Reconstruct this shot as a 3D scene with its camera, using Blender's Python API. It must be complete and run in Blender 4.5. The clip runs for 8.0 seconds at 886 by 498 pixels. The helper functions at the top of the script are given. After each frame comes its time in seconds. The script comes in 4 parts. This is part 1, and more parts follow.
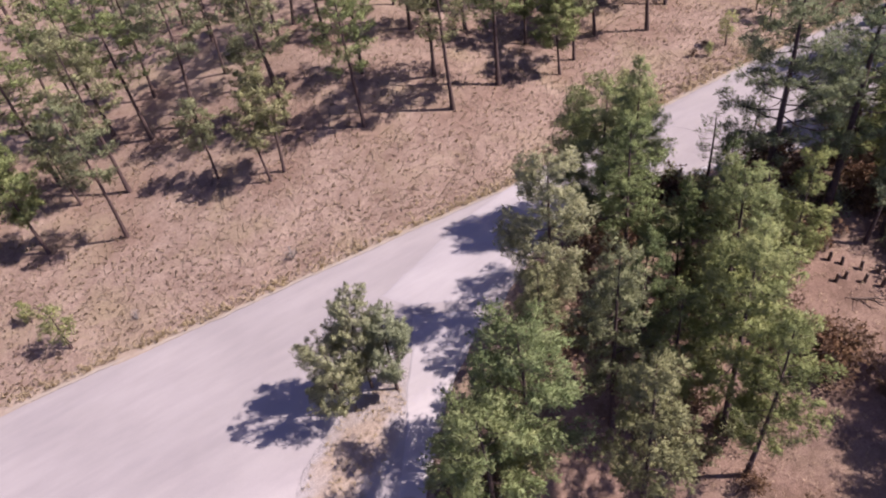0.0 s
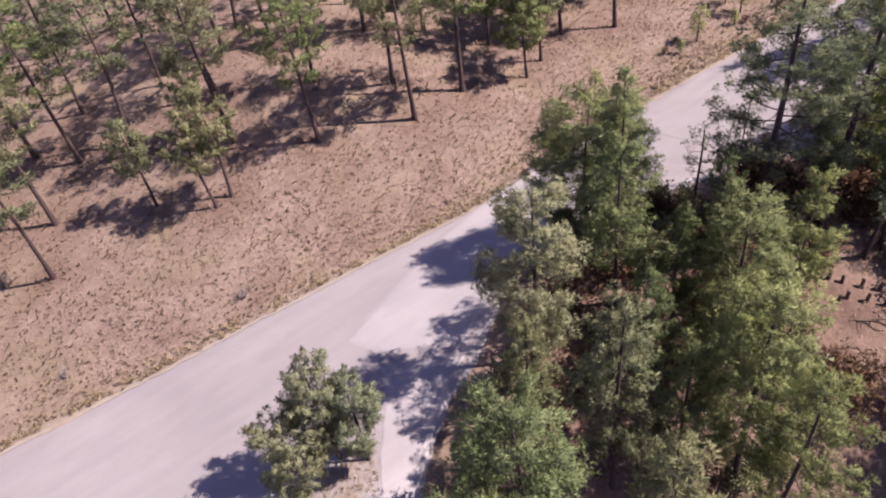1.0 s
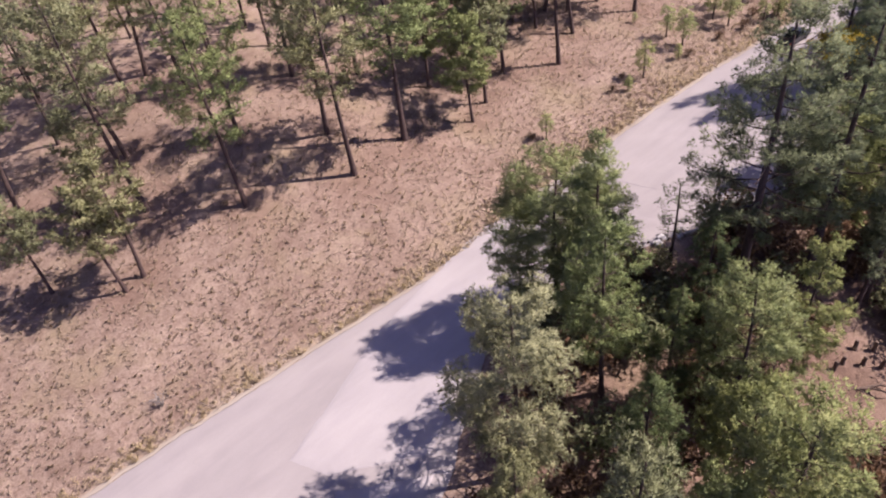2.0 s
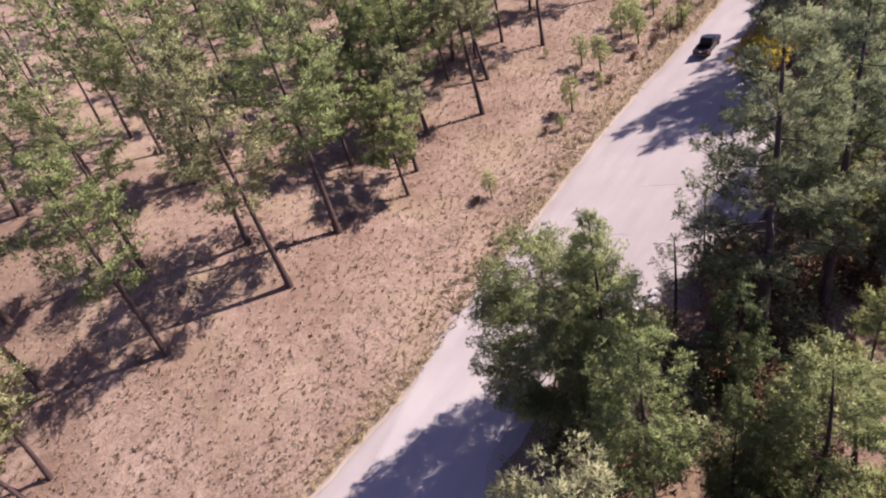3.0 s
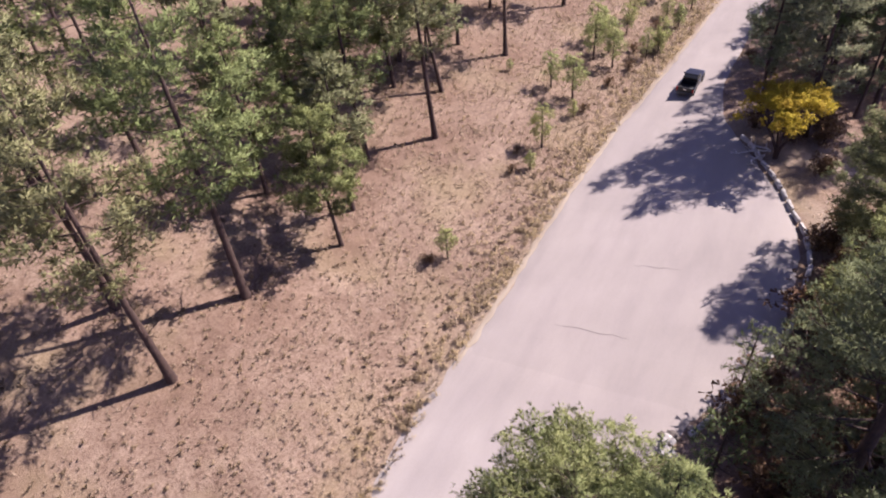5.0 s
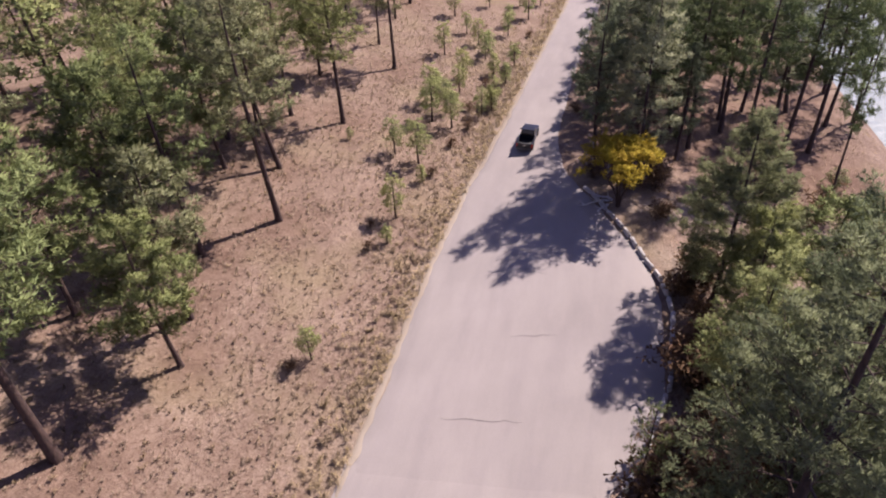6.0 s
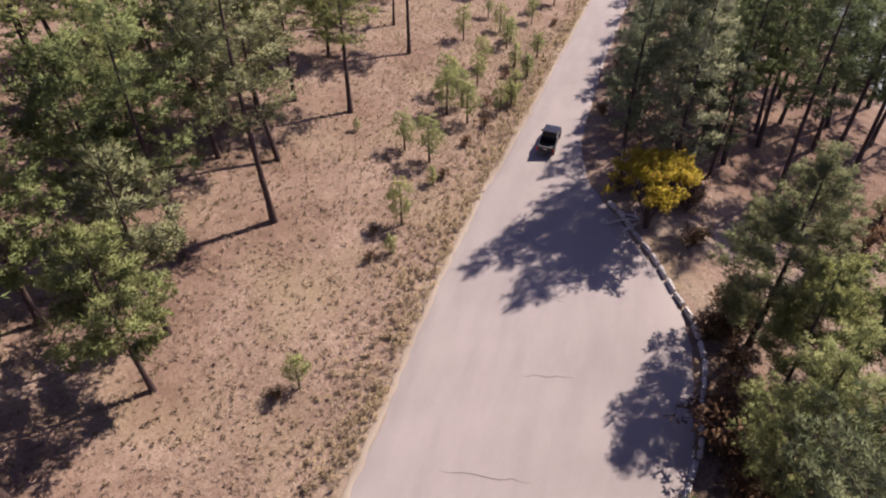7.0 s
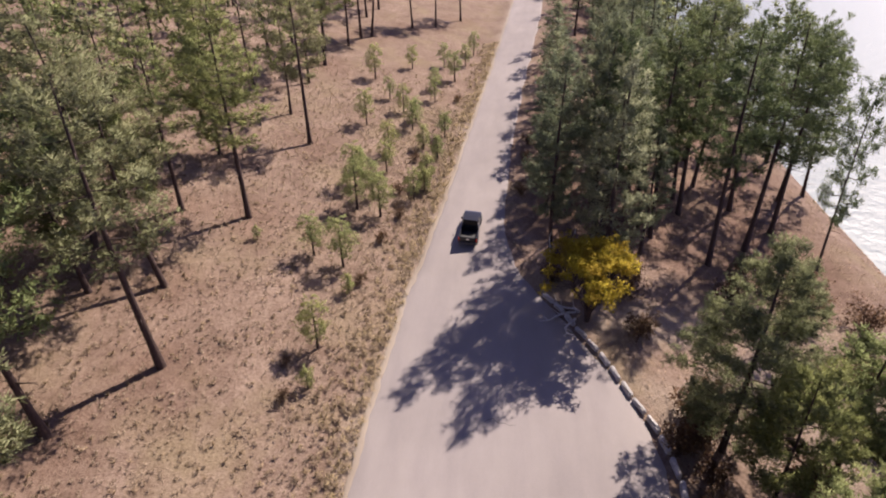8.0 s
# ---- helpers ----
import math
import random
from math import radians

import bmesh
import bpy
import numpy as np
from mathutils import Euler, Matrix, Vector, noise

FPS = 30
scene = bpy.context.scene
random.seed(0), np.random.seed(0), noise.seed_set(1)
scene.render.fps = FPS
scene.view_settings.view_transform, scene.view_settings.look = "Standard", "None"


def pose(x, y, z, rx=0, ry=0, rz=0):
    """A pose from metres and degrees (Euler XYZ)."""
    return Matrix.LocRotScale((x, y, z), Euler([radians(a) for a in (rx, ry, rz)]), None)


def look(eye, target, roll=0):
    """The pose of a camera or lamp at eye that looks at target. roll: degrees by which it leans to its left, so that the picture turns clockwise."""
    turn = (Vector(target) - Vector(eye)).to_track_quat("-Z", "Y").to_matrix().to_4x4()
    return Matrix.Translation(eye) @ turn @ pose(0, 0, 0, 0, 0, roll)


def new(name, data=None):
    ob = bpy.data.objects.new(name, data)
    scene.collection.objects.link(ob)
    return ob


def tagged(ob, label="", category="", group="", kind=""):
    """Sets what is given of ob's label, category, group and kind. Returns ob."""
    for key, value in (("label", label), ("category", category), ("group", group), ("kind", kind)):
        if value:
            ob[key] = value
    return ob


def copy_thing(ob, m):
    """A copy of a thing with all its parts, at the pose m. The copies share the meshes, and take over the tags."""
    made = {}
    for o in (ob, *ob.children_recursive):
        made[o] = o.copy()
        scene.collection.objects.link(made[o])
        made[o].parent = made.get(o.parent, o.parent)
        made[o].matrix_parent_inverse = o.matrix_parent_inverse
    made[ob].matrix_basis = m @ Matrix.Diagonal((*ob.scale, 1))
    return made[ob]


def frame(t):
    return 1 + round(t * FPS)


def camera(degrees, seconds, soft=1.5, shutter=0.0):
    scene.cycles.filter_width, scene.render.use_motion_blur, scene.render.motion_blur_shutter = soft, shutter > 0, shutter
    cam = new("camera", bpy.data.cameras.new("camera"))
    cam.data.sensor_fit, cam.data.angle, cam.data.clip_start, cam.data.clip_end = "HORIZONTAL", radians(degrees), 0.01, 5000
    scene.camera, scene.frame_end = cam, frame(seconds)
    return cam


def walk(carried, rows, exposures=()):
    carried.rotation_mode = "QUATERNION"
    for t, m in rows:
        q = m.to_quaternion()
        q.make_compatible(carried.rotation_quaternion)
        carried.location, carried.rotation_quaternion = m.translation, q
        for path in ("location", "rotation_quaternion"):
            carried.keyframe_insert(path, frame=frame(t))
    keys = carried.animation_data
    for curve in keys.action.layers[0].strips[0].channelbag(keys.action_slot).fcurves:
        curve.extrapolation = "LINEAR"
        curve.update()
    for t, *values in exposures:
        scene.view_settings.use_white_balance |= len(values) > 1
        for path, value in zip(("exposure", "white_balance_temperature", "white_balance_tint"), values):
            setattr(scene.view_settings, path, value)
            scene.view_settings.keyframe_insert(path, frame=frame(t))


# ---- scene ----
cam = camera(75.0, 8.0, soft=2.0)
PATH = [
    (0, (-2.002, -2.888, 25.872), (-1.295, -1.412, 24.723), -9.3),
    (0.5, (-0.685, -0.384, 25.811), (0.046, 1.067, 24.645), -9.2),
    (1, (0.845, 2.371, 25.663), (1.641, 3.769, 24.474), -9.5),
    (1.2, (1.585, 3.625, 25.635), (2.551, 4.999, 24.55), -10.9),
    (2.3, (5.928, 10.736, 25.719), (6.929, 12.014, 24.55), -7.6),
    (2.5, (6.847, 12.108, 25.724), (7.907, 13.406, 24.632), -8.5),
    (3, (9.432, 15.563, 25.659), (10.63, 16.747, 24.58), -16.3),
    (3.5, (12.054, 18.665, 25.638), (13.289, 19.782, 24.53), -12.9),
    (4, (14.909, 21.72, 25.701), (16.248, 22.805, 24.686), -12.9),
    (4.2, (15.976, 22.77, 25.746), (17.339, 23.842, 24.749), -13.3),
    (5.3, (20.472, 26.893, 26.093), (21.753, 27.721, 24.799), -4.2),
    (5.5, (21.307, 27.437, 26.106), (22.573, 28.213, 24.767), -7.6),
    (6, (23.359, 28.311, 26.121), (24.95, 28.787, 25.007), -4.0),
    (6.5, (25.766, 29.249, 26.122), (27.412, 29.717, 25.086), -1.1),
    (7, (28.329, 30.216, 26.147), (29.873, 30.689, 24.967), -0.8),
    (7.5, (31.377, 31.102, 26.349), (32.977, 31.45, 25.2), -3.4),
    (8, (34.676, 31.864, 26.449), (36.386, 32.088, 25.437), -1.7),
]
walk(cam, [(t, look(eye, target, roll)) for t, eye, target, roll in PATH], [(0.0, 1.17, 6250, 19), (2.5, 1.29, 6450, 18), (4.0, 1.37, 6500, 17), (5.5, 1.16, 6500, 17), (6.0, 1.04, 6600, 17), (6.5, 1.01, 6800, 16), (8.0, 0.92, 6900, 13)])

# ---- daylight ----
SUN_AZ, SUN_EL = radians(-35.0), radians(47.0)
SUN_DIR = Vector((math.cos(SUN_AZ) * math.cos(SUN_EL), math.sin(SUN_AZ) * math.cos(SUN_EL), math.sin(SUN_EL)))
world = bpy.data.worlds.new("sky")
scene.world = world
world.use_nodes = True
wn = world.node_tree.nodes
sky = wn.new("ShaderNodeTexSky")
sky.sky_type, sky.sun_disc = "NISHITA", False
sky.altitude, sky.air_density, sky.dust_density = 2400.0, 0.75, 0.9
sky.ozone_density = 2.6
sky.sun_elevation, sky.sun_rotation = SUN_EL, math.pi / 2 - SUN_AZ
wn["Background"].inputs["Strength"].default_value = 0.102
violet = wn.new("ShaderNodeMix")
violet.data_type, violet.blend_type = "RGBA", "MULTIPLY"
violet.inputs[0].default_value, violet.inputs[7].default_value = 1.0, (1.25, 0.88, 1.04, 1.0)
world.node_tree.links.new(sky.outputs["Color"], violet.inputs[6])
world.node_tree.links.new(violet.outputs[2], wn["Background"].inputs["Color"])
sun = new("sun", bpy.data.lights.new("sun", "SUN"))
sun.data.energy, sun.data.angle, sun.data.color = 4.9, radians(0.53), (1.0, 0.91, 0.86)
sun.matrix_world = Matrix.Translation((0, 0, 80)) @ SUN_DIR.to_track_quat("Z", "Y").to_matrix().to_4x4()


# ---- materials ----
def nodes_of(name):
    m = bpy.data.materials.new(name)
    m.use_nodes = True
    t = m.node_tree
    return m, t, t.nodes, t.links, t.nodes["Principled BSDF"]


def noise_node(t, scale, detail=4.0, rough=0.6, coord="Object", stretch=None):
    c = t.nodes.new("ShaderNodeTexCoord")
    n = t.nodes.new("ShaderNodeTexNoise")
    n.inputs["Scale"].default_value, n.inputs["Detail"].default_value, n.inputs["Roughness"].default_value = scale, detail, rough
    out = c.outputs[coord]
    if stretch:
        mp = t.nodes.new("ShaderNodeMapping")
        mp.inputs["Scale"].default_value = stretch
        t.links.new(out, mp.inputs["Vector"])
        out = mp.outputs["Vector"]
    t.links.new(out, n.inputs["Vector"])
    return n.outputs["Fac"]


def ramp_node(t, fac, stops):
    r = t.nodes.new("ShaderNodeValToRGB")
    el = r.color_ramp.elements
    while len(el) < len(stops):
        el.new(0.5)
    for e, (p, c) in zip(el, stops):
        e.position, e.color = p, (*c, 1)
    t.links.new(fac, r.inputs["Fac"])
    return r.outputs["Color"]


def mix_node(t, a, b, fac, mode="MIX"):
    m = t.nodes.new("ShaderNodeMix")
    m.data_type, m.blend_type = "RGBA", mode
    for sock, v in ((m.inputs[0], fac), (m.inputs[6], a), (m.inputs[7], b)):
        if hasattr(v, "node"):
            t.links.new(v, sock)
        else:
            sock.default_value = v if isinstance(v, float) else (*v, 1)
    return m.outputs[2]


def bump_node(t, height, strength, distance, bsdf):
    b = t.nodes.new("ShaderNodeBump")
    b.inputs["Strength"].default_value, b.inputs["Distance"].default_value = strength, distance
    t.links.new(height, b.inputs["Height"])
    t.links.new(b.outputs["Normal"], bsdf.inputs["Normal"])


def solid(name, base, rough=0.7, metal=0.0, vary=0.25, scale=6.0, bump=0.0):
    m, t, nd, lk, bs = nodes_of(name)
    f = noise_node(t, scale)
    lo, hi = [c * (1 - vary) for c in base], [min(1, c * (1 + vary)) for c in base]
    lk.new(ramp_node(t, f, [(0.3, lo), (0.7, hi)]), bs.inputs["Base Color"])
    bs.inputs["Roughness"].default_value, bs.inputs["Metallic"].default_value = rough, metal
    if bump:
        bump_node(t, noise_node(t, scale * 4), bump, 0.02, bs)
    return m


def needle_material(name, dark, light, trans=0.3):
    m, t, nd, lk, bs = nodes_of(name)
    g = nd.new("ShaderNodeNewGeometry")
    oi = nd.new("ShaderNodeObjectInfo")
    clump = ramp_node(t, noise_node(t, 0.9, 2.0), [(0.32, dark), (0.68, light)])
    fine = ramp_node(t, g.outputs["Random Per Island"], [(0.0, (0.84, 0.85, 0.83)), (1.0, (1.16, 1.14, 1.10))])
    tint = ramp_node(t, oi.outputs["Random"], [(0.0, (0.88, 0.94, 0.96)), (0.5, (1.0, 1.0, 1.0)), (1.0, (1.07, 1.03, 0.96))])
    grain = ramp_node(t, noise_node(t, 16.0, 3.0, 0.7), [(0.30, (0.80, 0.81, 0.80)), (0.68, (1.12, 1.11, 1.09))])
    col = mix_node(t, mix_node(t, mix_node(t, clump, fine, 1.0, "MULTIPLY"), grain, 1.0, "MULTIPLY"), tint, 1.0, "MULTIPLY")
    bump_node(t, noise_node(t, 22.0, 3.0, 0.7), 0.5, 0.05, bs)
    lk.new(col, bs.inputs["Base Color"])
    bs.inputs["Roughness"].default_value = 0.7
    bs.inputs["Specular IOR Level"].default_value = 0.12
    tr = nd.new("ShaderNodeBsdfTranslucent")
    lk.new(col, tr.inputs["Color"])
    mx = nd.new("ShaderNodeMixShader")
    mx.inputs[0].default_value = trans
    lk.new(bs.outputs[0], mx.inputs[1])
    lk.new(tr.outputs[0], mx.inputs[2])
    lk.new(mx.outputs[0], nd["Material Output"].inputs["Surface"])
    return m


def ground_material():
    m, t, nd, lk, bs = nodes_of("dry_grassland")
    broad = ramp_node(t, noise_node(t, 0.22, 5.0, 0.65), [(0.34, (0.172, 0.124, 0.099)), (0.66, (0.246, 0.187, 0.152))])
    mid = ramp_node(t, noise_node(t, 1.1, 5.0, 0.7), [(0.36, (0.84, 0.80, 0.78)), (0.62, (1.08, 1.08, 1.06))])
    fine = ramp_node(t, noise_node(t, 5.0, 5.0, 0.72), [(0.36, (0.60, 0.54, 0.50)), (0.52, (1.07, 1.05, 1.02))])
    grass = mix_node(t, mix_node(t, broad, mid, 1.0, "MULTIPLY"), fine, 1.0, "MULTIPLY")
    tan = ramp_node(t, noise_node(t, 6.0, 5.0, 0.7), [(0.35, (0.150, 0.110, 0.066)), (0.6, (0.252, 0.196, 0.128))])
    where = ramp_node(t, noise_node(t, 0.13, 6.0, 0.65), [(0.50, (0.0, 0.0, 0.0)), (0.66, (0.75, 0.75, 0.75))])
    grass = mix_node(t, grass, tan, where)
    straw = ramp_node(t, noise_node(t, 7.0, 6.0, 0.8), [(0.30, (0.095, 0.056, 0.042)), (0.66, (0.205, 0.132, 0.100))])
    patch = ramp_node(t, noise_node(t, 0.55, 5.0, 0.7), [(0.35, (0.60, 0.58, 0.55)), (0.62, (1.15, 1.15, 1.12))])
    straw = mix_node(t, straw, patch, 1.0, "MULTIPLY")
    at = nd.new("ShaderNodeAttribute")
    at.attribute_name = "litter"
    dust = nd.new("ShaderNodeAttribute")
    dust.attribute_name = "dust"
    sand = ramp_node(t, noise_node(t, 3.0, 5.0, 0.7), [(0.3, (0.235, 0.180, 0.135)), (0.7, (0.315, 0.255, 0.20))])
    grit = nd.new("ShaderNodeAttribute")
    grit.attribute_name = "grit"
    pale = ramp_node(t, noise_node(t, 2.0, 5.0, 0.7), [(0.3, (0.245, 0.214, 0.198)), (0.7, (0.290, 0.256, 0.242))])
    soil = mix_node(t, mix_node(t, grass, straw, at.outputs["Fac"]), sand, dust.outputs["Fac"])
    lk.new(mix_node(t, soil, pale, grit.outputs["Fac"]), bs.inputs["Base Color"])
    bs.inputs["Roughness"].default_value = 0.95
    bs.inputs["Specular IOR Level"].default_value = 0.1
    bump_node(t, noise_node(t, 4.0, 6.0, 0.75), 0.9, 0.12, bs)
    return m


def gravel_material(name, a, b, worn=None):
    m, t, nd, lk, bs = nodes_of(name)
    broad = ramp_node(t, noise_node(t, 0.16, 4.0), [(0.3, a), (0.7, b)])
    if worn:
        place = nd.new("ShaderNodeTexCoord")
        split = nd.new("ShaderNodeSeparateXYZ")
        lk.new(place.outputs["Object"], split.inputs[0])
        reach = nd.new("ShaderNodeMapRange")
        reach.inputs["From Min"].default_value, reach.inputs["From Max"].default_value = 26.0, 41.0
        lk.new(split.outputs["X"], reach.inputs["Value"])
        broad = mix_node(t, broad, ramp_node(t, noise_node(t, 0.16, 4.0), [(0.3, worn[0]), (0.7, worn[1])]), reach.outputs["Result"])
    tracks = ramp_node(t, noise_node(t, 1.0, 3.0, 0.6, "Object", (0.012, 0.32, 1.0)), [(0.36, (0.94, 0.94, 0.95)), (0.64, (1.03, 1.03, 1.03))])
    fine = ramp_node(t, noise_node(t, 14.0, 4.0, 0.8), [(0.3, (0.92, 0.92, 0.92)), (0.7, (1.04, 1.04, 1.04))])
    drift = ramp_node(t, noise_node(t, 0.7, 5.0, 0.65, "Object", (0.25, 1.0, 1.0)), [(0.36, (0.95, 0.945, 0.95)), (0.60, (1.03, 1.03, 1.02))])
    broad = mix_node(t, broad, drift, 1.0, "MULTIPLY")
    lk.new(mix_node(t, mix_node(t, broad, tracks, 1.0, "MULTIPLY"), fine, 1.0, "MULTIPLY"), bs.inputs["Base Color"])
    bs.inputs["Roughness"].default_value = 0.9
    bs.inputs["Specular IOR Level"].default_value = 0.2
    bump_node(t, noise_node(t, 10.0, 5.0, 0.7), 0.35, 0.03, bs)
    return m


def blade_material(name, a, b):
    return needle_material(name, a, b, 0.2)


def bark_material(name, a, b):
    m, t, nd, lk, bs = nodes_of(name)
    f = noise_node(t, 6.0, 5.0, 0.7, "Object", (2.0, 2.0, 0.5))
    lk.new(ramp_node(t, f, [(0.35, a), (0.65, b)]), bs.inputs["Base Color"])
    bs.inputs["Roughness"].default_value = 0.9
    bump_node(t, f, 0.8, 0.05, bs)
    return m


M_GROUND = ground_material()
M_ROAD = gravel_material("pale_road", (0.254, 0.224, 0.211), (0.290, 0.256, 0.242))
M_APRON = gravel_material("pale_concrete", (0.302, 0.270, 0.260), (0.332, 0.299, 0.288), ((0.254, 0.224, 0.211), (0.290, 0.256, 0.242)))
M_MARGIN = gravel_material("sandy_margin", (0.250, 0.204, 0.158), (0.305, 0.257, 0.206))
M_BARK = bark_material("pine_bark", (0.030, 0.018, 0.015), (0.080, 0.045, 0.036))
M_BARK_GREY = bark_material("grey_bark", (0.10, 0.085, 0.075), (0.26, 0.23, 0.21))
M_NEEDLE = needle_material("pine_needles", (0.161, 0.192, 0.080), (0.304, 0.329, 0.140), 0.30)
M_NEEDLE_DRY = needle_material("olive_needles", (0.178, 0.186, 0.096), (0.319, 0.316, 0.176), 0.30)
M_NEEDLE_FRESH = needle_material("bright_needles", (0.196, 0.238, 0.105), (0.350, 0.371, 0.173), 0.4)
M_NEEDLE_PALE = needle_material("pale_olive_needles", (0.252, 0.265, 0.164), (0.409, 0.417, 0.267), 0.4)
M_NEEDLE_DEEP = needle_material("deep_green_needles", (0.099, 0.131, 0.061), (0.178, 0.214, 0.096), 0.35)
M_NEEDLE_STAND = needle_material("grey_green_needles", (0.160, 0.186, 0.118), (0.275, 0.305, 0.190), 0.45)
M_NEEDLE_OLD = needle_material("old_pine_needles", (0.150, 0.174, 0.101), (0.264, 0.292, 0.164), 0.4)
M_NEEDLE_YOUNG = needle_material("young_pine_needles", (0.265, 0.305, 0.127), (0.414, 0.425, 0.193), 0.4)
M_YELLOW = needle_material("autumn_leaves", (0.384, 0.261, 0.040), (0.593, 0.464, 0.060), 0.4)
M_SHRUB = needle_material("shrub_leaves", (0.125, 0.072, 0.050), (0.235, 0.150, 0.090))
M_STRAW = blade_material("dry_grass", (0.25, 0.185, 0.140), (0.38, 0.29, 0.22))
M_WEED = blade_material("yellow_green_weeds", (0.265, 0.205, 0.125), (0.385, 0.305, 0.190))
M_TUSSOCK = blade_material("brown_green_tussock", (0.205, 0.152, 0.110), (0.305, 0.232, 0.165))
M_WATER, _t, _n, _l, _b = nodes_of("lake_water")
_b.inputs["Base Color"].default_value = (0.05, 0.08, 0.09, 1)
_b.inputs["Roughness"].default_value = 0.47
_b.inputs["IOR"].default_value = 1.33
_b.inputs["Specular IOR Level"].default_value = 1.0
bump_node(_t, noise_node(_t, 0.6, 4.0, 0.6, "Object", (1.0, 1.0, 1.0)), 0.7, 0.3, _b)
M_WHITEWASH = solid("whitewashed_stone", (0.40, 0.375, 0.355), 0.85, 0, 0.25, 5.0, 0.4)
M_STONE = solid("dark_stone", (0.13, 0.11, 0.10), 0.9, 0, 0.4, 5.0, 0.5)
M_CRACK = solid("crack_filler", (0.14, 0.12, 0.115), 0.9, 0, 0.2, 3.0)
M_PAINT = solid("charcoal_paint", (0.012, 0.012, 0.016), 0.28, 0.2, 0.15, 2.0)
M_GLASS = solid("dark_glass", (0.010, 0.012, 0.015), 0.06, 0, 0.1, 2.0)
M_GLASS.node_tree.nodes["Principled BSDF"].inputs["Specular IOR Level"].default_value = 0.2
M_RUBBER = solid("tyre_rubber", (0.018, 0.017, 0.017), 0.85, 0, 0.2, 8.0)
M_CHROME = solid("chrome", (0.62, 0.62, 0.64), 0.2, 1.0, 0.08, 4.0)
M_STEEL = solid("dull_steel", (0.11, 0.11, 0.12), 0.45, 0.6, 0.15, 5.0)
M_LINER = solid("black_bed_liner", (0.012, 0.012, 0.012), 0.7, 0, 0.2, 8.0)
M_RED = solid("red_lens", (0.50, 0.035, 0.02), 0.25, 0, 0.1, 4.0)
M_CLEAR = solid("clear_lens", (0.75, 0.75, 0.72), 0.15, 0, 0.1, 4.0)
M_WOOD = bark_material("weathered_wood", (0.05, 0.03, 0.022), (0.13, 0.085, 0.06))
M_BLEACHED = bark_material("bleached_wood", (0.32, 0.29, 0.26), (0.62, 0.58, 0.54))


# ---- building tools ----
def mesh_object(name, verts, faces, material, parent=None, label="", smooth=False):
    me = bpy.data.meshes.new(name)
    if isinstance(verts, np.ndarray):
        verts = verts.tolist()
    if isinstance(faces, np.ndarray):
        faces = faces.tolist()
    me.from_pydata(verts, [], faces)
    me.materials.append(material)
    if smooth:
        me.shade_smooth()
    ob = new(name, me)
    ob.parent = parent
    if label:
        tagged(ob, label)
    return ob


def part(name, bm, material, parent, label="", smooth=False):
    me = bpy.data.meshes.new(name)
    bmesh.ops.recalc_face_normals(bm, faces=bm.faces)
    bm.to_mesh(me)
    bm.free()
    me.materials.append(material)
    if smooth:
        me.shade_smooth()
    ob = new(name, me)
    ob.parent = parent
    if label:
        tagged(ob, label)
    return ob


def box(bm, x0, y0, z0, x1, y1, z1, bevel=0.0, m=None):
    made = bmesh.ops.create_cube(bm, size=1.0)["verts"]
    bmesh.ops.scale(bm, vec=(x1 - x0, y1 - y0, z1 - z0), verts=made)
    bmesh.ops.translate(bm, vec=((x0 + x1) / 2, (y0 + y1) / 2, (z0 + z1) / 2), verts=made)
    if m is not None:
        bmesh.ops.transform(bm, matrix=m, verts=made)
    if bevel:
        edges = list({e for v in made for e in v.link_edges})
        bmesh.ops.bevel(bm, geom=edges, offset=bevel, segments=2, affect="EDGES")


def tube_arrays(points, radii, sides):
    """Rings of a bent, tapering tube as vertices and faces."""
    pts = np.array(points, float)
    verts, faces = [], []
    for i, p in enumerate(pts):
        d = pts[min(i + 1, len(pts) - 1)] - pts[max(i - 1, 0)]
        d = d / (np.linalg.norm(d) + 1e-9)
        a = np.cross(d, (0.31, 0.95, 0.1))
        a /= np.linalg.norm(a) + 1e-9
        b = np.cross(d, a)
        for k in range(sides):
            w = 2 * math.pi * k / sides
            verts.append(p + radii[i] * (math.cos(w) * a + math.sin(w) * b))
    for i in range(len(pts) - 1):
        for k in range(sides):
            k2 = (k + 1) % sides
            faces.append((i * sides + k, i * sides + k2, (i + 1) * sides + k2, (i + 1) * sides + k))
    faces.append(tuple(range((len(pts) - 1) * sides, len(pts) * sides)))
    return verts, faces


class Shape:
    """Gathers vertices and faces of one mesh."""

    def __init__(self):
        self.v, self.f = [], []

    def add(self, vf):
        n = len(self.v)
        self.v.extend(vf[0])
        self.f.extend(tuple(i + n for i in f) for f in vf[1])


# ---- the lie of the land ----
def ease(x, a, b):
    u = min(max((x - a) / (b - a), 0.0), 1.0)
    return u * u * (3 - 2 * u)


# how far the verge side of the road swings from a straight line, as (x, metres)
LEFT_SWING = [(-60, 1.6), (-18, 0.6), (0, -0.4), (17, -0.95), (27, -1.7), (33, -1.4), (40, -0.6), (50, -0.2), (60, 0.25), (70, 0.2), (84, -0.4), (95, -0.7), (125, -1.6), (190, -2.9), (320, -5.0)]


def between(line, x):
    for (x0, y0), (x1, y1) in zip(line, line[1:]):
        if x <= x1:
            return y0 + (y1 - y0) * max(x - x0, 0) / (x1 - x0)
    return line[-1][1]


def road_line(x):
    return 42.4 - 0.036 * x


def road_left(x):
    return road_line(x) + between(LEFT_SWING, x)


